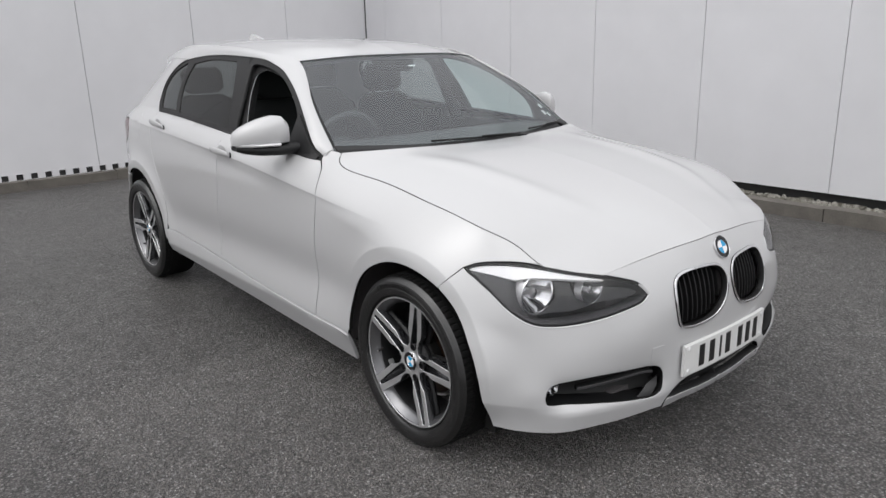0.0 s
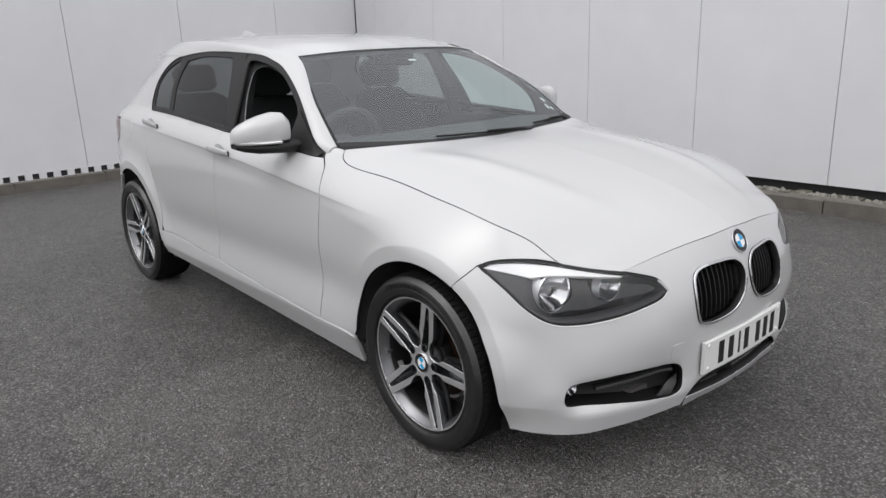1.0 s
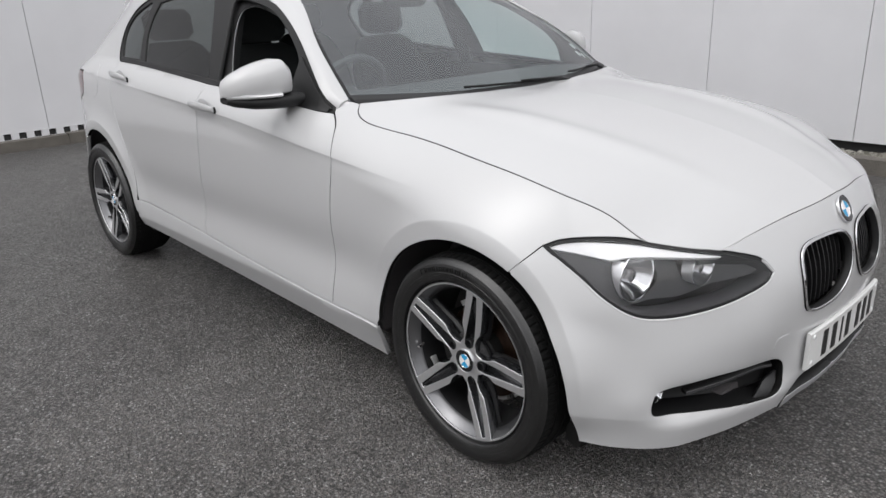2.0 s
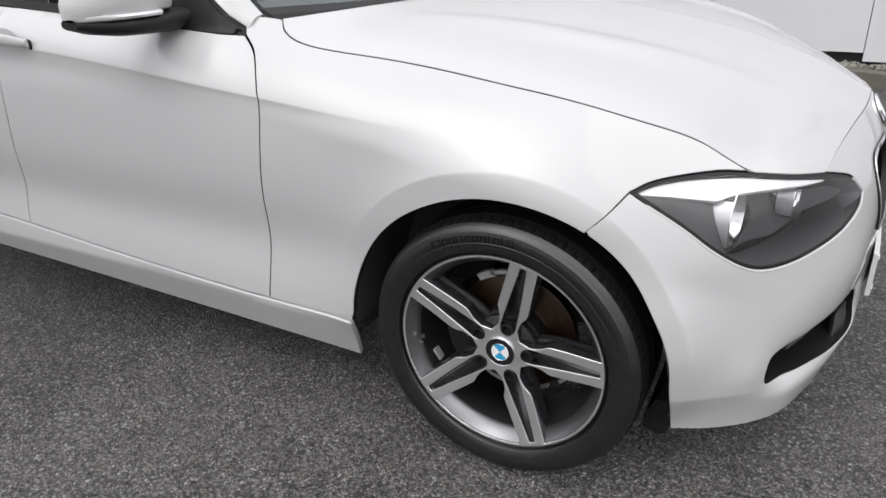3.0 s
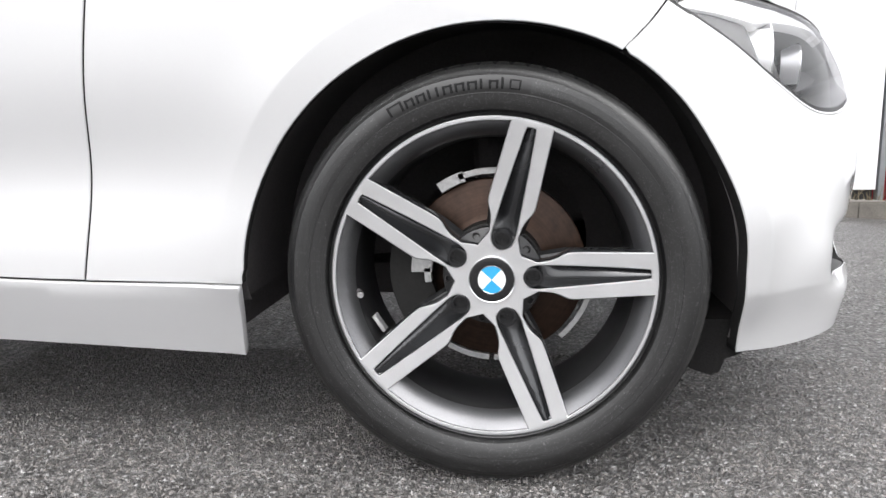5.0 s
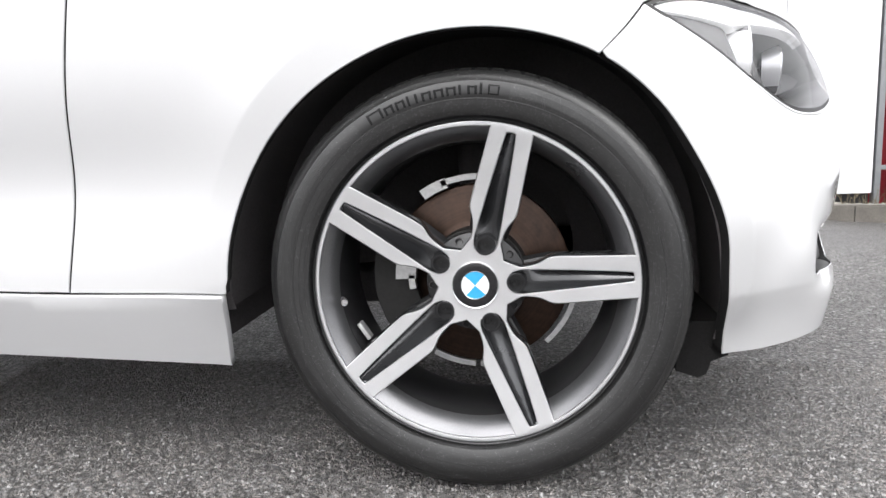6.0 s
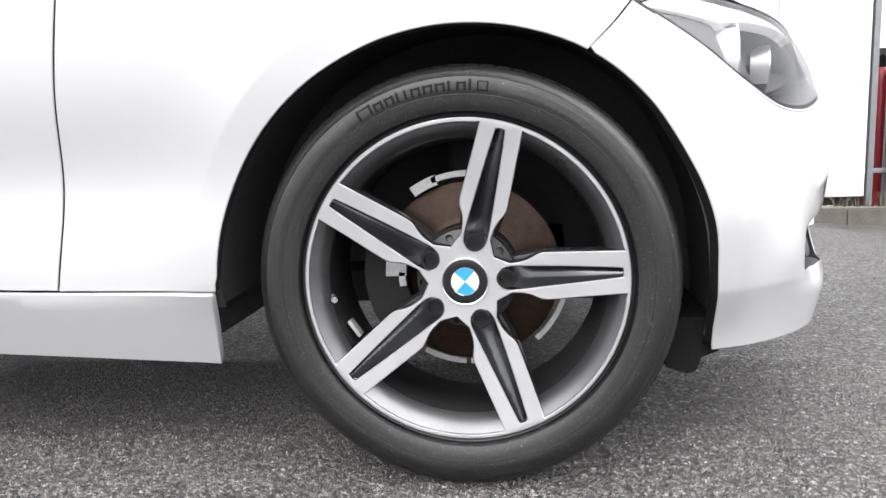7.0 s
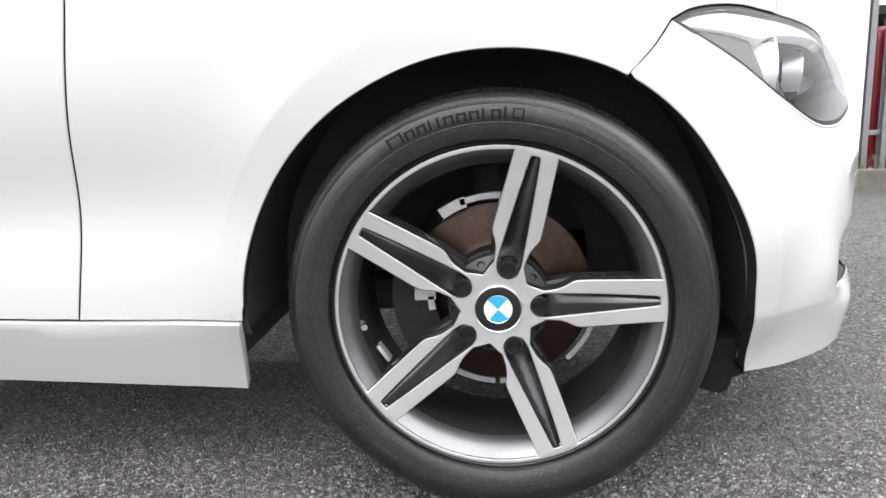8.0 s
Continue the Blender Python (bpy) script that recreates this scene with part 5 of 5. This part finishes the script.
def ellipse_loft(bm, rings, n=20, power=2.6):
    """Skins round sections: each (centre, half-axes vectors a, b)."""
    made = []
    for c, a, b in rings:
        c, a, b = Vector(c), Vector(a), Vector(b)
        row = []
        for k in range(n):
            t = 2 * math.pi * k / n
            ct, st = math.cos(t), math.sin(t)
            row.append(bm.verts.new(c + a * math.copysign(abs(ct) ** (2 / power), ct) + b * math.copysign(abs(st) ** (2 / power), st)))
        made.append(row)
    for p, q in zip(made, made[1:]):
        for k in range(n):
            bm.faces.new((p[k], p[(k + 1) % n], q[(k + 1) % n], q[k]))
    bm.faces.new(made[0][::-1])
    bm.faces.new(made[-1])


def mirror(s):
    def out(y):
        """The left one is folded in against its door."""
        return y * .5 + .362 if s > 0 else .045 - y
    bm = bmesh.new()
    # cap: sections across the car, from the door outwards
    secs = []
    for y, x, z, hx, hz in ((.838, -.775, 1.036, .034, .042), (.845, -.768, 1.044, .054, .060), (.865, -.766, 1.052, .064, .072), (.90, -.768, 1.054, .066, .074), (.945, -.774, 1.048, .065, .069), (.985, -.786, 1.039, .060, .061), (1.020, -.802, 1.029, .051, .050), (1.043, -.816, 1.020, .036, .037), (1.053, -.826, 1.013, .016, .020)):
        secs.append(((x - .12, out(y), z), (hx, 0, 0), (0, 0, hz)))
    ellipse_loft(bm, secs)
    for v in bm.verts:
        v.co.z = .997 + max(0, v.co.z - .997) * .88
        if v.co.x < -.950:
            v.co.x = -.950
    cap = part("mirror_cap", bm, PAINT, car, "white painted mirror cap")
    bm = bmesh.new()
    secs = []
    for y, x, z, hx, hz in ((.80, -.745, .975, .045, .020), (.845, -.760, .972, .056, .026), (.90, -.768, .974, .066, .026), (.970, -.782, .976, .064, .023), (1.015, -.802, .980, .050, .018), (1.046, -.820, .986, .026, .011)):
        secs.append(((x - .12, out(y), z), (hx, 0, 0), (0, 0, hz)))
    ellipse_loft(bm, secs)
    part("mirror_base", bm, BLACK, cap, "black mirror underside and foot")
    bm = bmesh.new()
    secs = []
    for y, x in ((.895, -.700), (.93, -.704), (.97, -.716), (1.005, -.738), (1.035, -.775), (1.046, -.80)):
        secs.append(((x - .132, out(y), .998), (.016, 0, 0), (0, 0, .0075)))
    ellipse_loft(bm, secs, 10)
    part("indicator", bm, SILVER, cap, "clear indicator strip")
    bm = bmesh.new()
    v = [bm.verts.new((-.9515, out(y), z)) for y, z in ((.875, 1.005), (1.015, 1.006), (1.02, 1.035), (.99, 1.075), (.93, 1.095), (.875, 1.095))]
    bm.faces.new(v if s > 0 else v[::-1])
    part("mirror_glass", bm, CHROME, cap, "mirror glass", flat=True)
    # black triangle at the window's corner
    sheet("mirror_triangle", [BLACK, BLACK], car, "black corner trim under the mirror", np.array([(-.69, .948), (-.76, .994), (-.915, 1.105), (-.918, .968), (-.80, .955)]), below(-.003), step=.02, rim=.012, mirror=s > 0)


for s in (-1, 1):
    mirror(s)


def handle(door, u, z, tilt, m):
    """Pull handle over a hollow."""
    s = 1 if m else -1
    bm = bmesh.new()
    secs = []
    for k in np.linspace(-1, 1, 13):
        p, n = frame_at(u + k * .098, z - tilt * k * .098, m)
        off = .012 + .020 * (1 - abs(k) ** 2.4)
        h = .0155 * (1 - .45 * abs(k) ** 3)
        secs.append((tuple(p + n * off), tuple(n * .0085), (0, 0, h)))
    ellipse_loft(bm, secs, 14)
    part("door_handle", bm, PAINT, door, "white pull handle")
    bm = bmesh.new()
    p, n = frame_at(u - .005, z + .005 + tilt * .005, m)
    secs = [(tuple(p + n * d), tuple(Vector((1, 0, 0)) * a), tuple(Vector((0, 0, 1)) * b)) for d, a, b in ((.0018, .050, .030), (.0016, .046, .027))]
    ellipse_loft(bm, secs, 24, 2.0)
    part("handle_cup", bm, PAINT, door, "shallow cup behind the handle")
    bm = bmesh.new()
    p, n = frame_at(u + .097, z - tilt * .097, m)
    secs = [(tuple(p + n * d), (.003, 0, 0), (0, 0, .013)) for d in (.001, .010)]
    ellipse_loft(bm, secs, 12)
    part("handle_seal", bm, BLACK, door, "black handle gasket")


for m in (0, 1):
    handle(doors[m], -1.425, .906, .04, bool(m))
    handle(rear_doors[m], -2.30, .975, .06, bool(m))


def wiper(y0, y1):
    pts = []
    for k in range(7):
        y = y0 + (y1 - y0) * k / 6
        p = windscreen_f(np.array(.030 + .022 * k / 6), np.array(min(abs(y) / .72, .99)))
        pts.append((float(p[0]) + .008, y, float(p[2]) + .007))
    bm = bmesh.new()
    tube(bm, pts, .0045, 6)
    arm = part("wiper", bm, BLACK, car, "black windscreen wiper")
    bm = bmesh.new()
    tube(bm, [(pts[3][0] + .012, pts[3][1], pts[3][2] + .008), (pts[1][0] + .03, pts[1][1], pts[1][2] + .004), (pts[0][0] + .035, pts[0][1], pts[0][2] - .012)], [.004, .006, .009], 6)
    part("wiper_arm", bm, BLACK, arm, "black wiper arm")


wiper(.22, -.30)
wiper(.60, .30)
# black scuttle between bonnet and glass
sheet("scuttle", [BLACK, BLACK], car, "black plastic scuttle panel", [(-.03, 0), (.035, 0), (.035, .99), (-.03, .99)], lambda v, w: windscreen_f(np.clip(v, 0, 1), w) + np.stack([.03 * (.035 - v) / .065, 0 * v, .004 - .5 * np.maximum(-v, 0)], -1), step=.012, rim=.02, both=True)

# dark shaded border of the windscreen and papers on the glass
sheet("screen_border", [BLACK, BLACK], car, "black printed border of the windscreen", [(.980, 0), (.980, .984), (.02, .984), (.02, .998), (.998, .998), (.998, 0)], lambda v, w: windscreen_f(v, w) + np.array((.0015, 0, .0015)), step=.03, rim=.0, both=True)
sheet("mirror_label", [WHITE, WHITE], car, "small white label behind the top of the windscreen", [(.885, -.055), (.905, -.055), (.905, .025), (.885, .025)], lambda v, w: windscreen_f(v, np.abs(w)) * np.stack([1 + 0 * w, np.where(w < 0, -1.0, 1.0), 1 + 0 * w], -1) - np.array((.02, 0, .02)), step=.02, rim=.0)
for v0, w0, a, b in ((.20, .90, .05, .05), (.13, .86, .05, .045), (.105, .91, .04, .035)):
    sheet("window_sticker", [PLATE, PLATE], car, "small pale paper sticker inside the windscreen", [(v0, w0), (v0 + a, w0), (v0 + a, w0 + b), (v0, w0 + b)], lambda v, w: (windscreen_f(v, w) - np.array((.006, 0, .006))) * np.array((1, -1, 1)), step=.02, rim=.0, flip=True)

# ---- cabin ----
bm = bmesh.new()
box(bm, (-1.75, 0, .36), (2.3, 1.44, .06))
part("cabin_floor", bm, CABIN, car, "dark carpet")
bm = bmesh.new()
rows = []
for k in range(9):
    y = -.70 + 1.40 * k / 8
    rows.append([bm.verts.new(q) for q in ((-.56 - .05 * abs(y), y, .955), (-.72, y, .985 - .02 * abs(y)), (-.92, y, .965), (-1.00, y, .90), (-.98, y, .70), (-.60, y, .60))])
for a, b in zip(rows, rows[1:]):
    for k in range(6):
        bm.faces.new((a[k], a[(k + 1) % 6], b[(k + 1) % 6], b[k]))
bm.faces.new(rows[0])
bm.faces.new(rows[-1][::-1])
part("dashboard", bm, DASH, car, "dark grey dashboard")
bm = bmesh.new()
c, ax, up = Vector((-1.13, -.36, .90)), Vector((-.9, 0, .38)).normalized(), Vector((.38, 0, .9)).normalized()
tube(bm, [tuple(c + .185 * (math.cos(t) * Vector((0, 1, 0)) + math.sin(t) * up)) for t in np.linspace(0, 2 * math.pi, 33)], .015, 8, cap=False)
for t in (0, math.pi, -math.pi / 2):
    tube(bm, [tuple(c + .03 * math.cos(t) * Vector((0, 1, 0))), tuple(c + .18 * (math.cos(t) * Vector((0, 1, 0)) + math.sin(t) * up))], .014, 6)
bmesh.ops.create_uvsphere(bm, u_segments=14, v_segments=8, radius=.06, matrix=Matrix.Translation(c))
part("steering_wheel", bm, DASH, car, "black steering wheel")


def seat(x, y):
    bm = bmesh.new()
    ellipse_loft(bm, [((x + .26, y, .54), (0, .20, 0), (0, 0, .05)), ((x + .20, y, .55), (0, .25, 0), (0, 0, .08)), ((x - .20, y, .53), (0, .25, 0), (0, 0, .08)), ((x - .26, y, .53), (0, .22, 0), (0, 0, .06))], 20, 4)
    cushion = part("seat", bm, CABIN, car, "black cloth seat")
    bm = bmesh.new()
    ellipse_loft(bm, [((x - .20, y, .52), (.07, 0, 0), (0, .23, 0)), ((x - .27, y, .72), (.075, 0, 0), (0, .25, 0)), ((x - .35, y, .95), (.065, 0, 0), (0, .235, 0)), ((x - .40, y, 1.08), (.045, 0, 0), (0, .17, 0)), ((x - .41, y, 1.11), (.02, 0, 0), (0, .12, 0))], 20, 3.4)
    part("backrest", bm, CABIN, cushion, "black cloth backrest")
    bm = bmesh.new()
    ellipse_loft(bm, [((x - .40, y, 1.12), (.03, 0, 0), (0, .09, 0)), ((x - .41, y, 1.15), (.05, 0, 0), (0, .13, 0)), ((x - .42, y, 1.24), (.05, 0, 0), (0, .13, 0)), ((x - .42, y, 1.275), (.03, 0, 0), (0, .10, 0))], 18, 3)
    part("head_restraint", bm, CABIN, cushion, "black head restraint")


for y in (-.36, .36):
    seat(-1.38, y)
for y in (-.42, 0, .42):
    seat(-2.22, y)
sheet("headlining", [LINING, LINING], car, "pale grey headlining", [(.01, 0), (.97, 0), (.97, .97), (.01, .97)], lambda v, w: coons(screen_top, roof_back, roof_mid, roof_side)(v, w) - np.array((0, 0, .03)), step=.08, rim=.0, both=True)
bm = bmesh.new()
ellipse_loft(bm, [((-1.17, -.11, 1.285), (.012, 0, 0), (0, 0, .025)), ((-1.165, -.08, 1.285), (.018, 0, 0), (0, 0, .036)), ((-1.165, .08, 1.285), (.018, 0, 0), (0, 0, .036)), ((-1.17, .11, 1.285), (.012, 0, 0), (0, 0, .025))], 14)
part("interior_mirror", bm, BLACK, car, "black interior mirror")
for s in (-1, 1):
    bm = bmesh.new()
    box(bm, (-1.30, s * .745, .66), (1.15, .04, .58))
    box(bm, (-2.05, s * .745, .70), (.70, .04, .58))
    part("door_card", bm, CABIN, car, "dark door lining", bevel=.015)
    bm = bmesh.new()
    tube(bm, [(-1.50, s * .70, .95), (-1.53, s * .63, 1.15), (-1.56, s * .565, 1.32)], .035, 8)
    part("pillar_lining", bm, CABIN, car, "dark pillar lining")

# ---- the gap past the wall's end: posts, rail, red cylinder, weeds ----
post = bmesh.new()
for c, s in (((0, 0, 2.0), (.008, .075, 4.9)), ((.018, -.034, 2.0), (.036, .007, 4.9)), ((.018, .034, 2.0), (.036, .007, 4.9))):
    box(post, c, s)
steel_post = tagged(part("steel_post", post, STEEL, None, bevel=.002), "grey galvanised steel channel post at the wall's end", "post", group="posts in the gap of the wall")
steel_post.matrix_basis = pose(2.578, WALL_Y + .03, -.45)
copy_thing(steel_post, pose(2.742, WALL_Y + .03, -.45, 0, 0, 180))
bm = bmesh.new()
box(bm, (2.67, WALL_Y + .04, .165), (.20, .03, .035))
tagged(part("steel_rail", bm, STEEL, None, bevel=.003), "dark grey steel rail between two posts", "rail")

# red cylinder behind the gap
bm = bmesh.new()
rings = [(.001, -.20), (.098, -.20), (.105, -.18), (.105, .80), (.098, .86), (.075, .90), (.04, .925), (.034, .93)]
rows = [[bm.verts.new((2.80 + r * math.cos(2 * math.pi * k / 28), 4.08 + r * math.sin(2 * math.pi * k / 28), z)) for k in range(28)] for r, z in rings]
for a, b in zip(rows, rows[1:]):
    for k in range(28):
        bm.faces.new((a[k], a[(k + 1) % 28], b[(k + 1) % 28], b[k]))
bottle = tagged(part("gas_cylinder", bm, REDPAINT, None), "tall red gas cylinder with a black valve behind the wall", "gas cylinder")
bm = bmesh.new()
tube(bm, [(2.80, 4.08, .92), (2.80, 4.08, .99), (2.80, 4.08, 1.02)], [.034, .030, .022], 14)
box(bm, (2.80, 4.08, 1.00), (.10, .035, .03))
part("valve", bm, BLACK, bottle, "black valve")

# second run of wall past the gap
wall_run("wall_east", True, [2.765, 3.95, 5.1], .30, "white panel wall past the narrow gap")
bm = bmesh.new()
prism(bm, 2.2, 3.6, 4.9, 5.0, -.4, 1.15)
tagged(part("back_wall", bm, STEEL, None), "grey-green sheet wall seen behind the gap", "wall", kind="structure")

# dry weeds at the foot of the posts
rnd = random.Random(21)
bm = bmesh.new()
for i in range(90):
    x, y = rnd.uniform(2.3, 3.2), rnd.uniform(KERB_Y + .14, WALL_Y - .01)
    z = .08 + float(fall(x, y))
    h, a = rnd.uniform(.03, .14), rnd.uniform(0, 6.3)
    tube(bm, [(x, y, z - .02), (x + .3 * h * math.cos(a), y + .3 * h * math.sin(a), z + .6 * h), (x + .8 * h * math.cos(a), y + .5 * h * math.sin(a), z + h)], [.0022, .0018, .0008], 4, cap=False)
tagged(part("dry_weeds", bm, WEED, None), "thin dry brown weeds at the foot of the wall", "weeds", kind="stuff")


# ---- coarse stones standing proud in the worn asphalt, where the camera comes close ----
def chippings(name, count, x0, x1, y0, y1, small, large, seed):
    r = np.random.default_rng(seed)
    x, y = r.uniform(x0, x1, count), r.uniform(y0, y1, count)
    s = small + (large - small) * r.random(count) ** 2.2
    turn = r.uniform(0, 2 * math.pi, count)
    base = np.array([(1, 0, 0), (.3, .9, 0), (-.75, .6, 0), (-.8, -.6, 0), (.35, -.95, 0), (.12, .08, 1)])
    v = base[None] * r.uniform(.7, 1.3, (count, 6, 1)) * s[:, None, None]
    c, q = np.cos(turn)[:, None], np.sin(turn)[:, None]
    px, py = v[..., 0] * c - v[..., 1] * q, v[..., 0] * q + v[..., 1] * c
    pz = v[..., 2] * r.uniform(.45, 1.15, count)[:, None]
    z0 = fall(x, y)
    P = np.stack([x[:, None] + px, y[:, None] + py, z0[:, None] - .0006 + pz], -1).reshape(-1, 3)
    tri = np.array([(0, 1, 5), (1, 2, 5), (2, 3, 5), (3, 4, 5), (4, 0, 5)])
    F = (tri[None] + 6 * np.arange(count)[:, None, None]).reshape(-1, 3)
    ob = link_mesh(name, P.tolist(), F.tolist(), CHIP, smooth_shade=False)
    return tagged(ob, "coarse grey and brown stone chippings in the asphalt", "chippings", kind="stuff")


CHIP = bpy.data.materials.new("stone_chippings")
CHIP.use_nodes = True
cn, cl = CHIP.node_tree.nodes, CHIP.node_tree.links
isle = cn.new("ShaderNodeNewGeometry").outputs["Random Per Island"]
tone = cn.new("ShaderNodeValToRGB")
te = tone.color_ramp.elements
te[0].position, te[0].color = 0.0, (.042, .040, .039, 1)
te[1].position, te[1].color = 1.0, (.32, .313, .308, 1)
for p, c in ((.45, (.118, .113, .110, 1)), (.75, (.158, .143, .133, 1)), (.93, (.23, .226, .227, 1))):
    tone.color_ramp.elements.new(p).color = c
cl.new(isle, tone.inputs[0])
cl.new(tone.outputs[0], cn["Principled BSDF"].inputs["Base Color"])
cn["Principled BSDF"].inputs["Roughness"].default_value = .45
chippings("stone_chippings", 130000, -1.15, 1.35, -1.75, -.25, .0015, .0042, 5)
chippings("stone_chippings", 52000, -2.2, 2.4, -2.3, 1.2, .0012, .0034, 6)
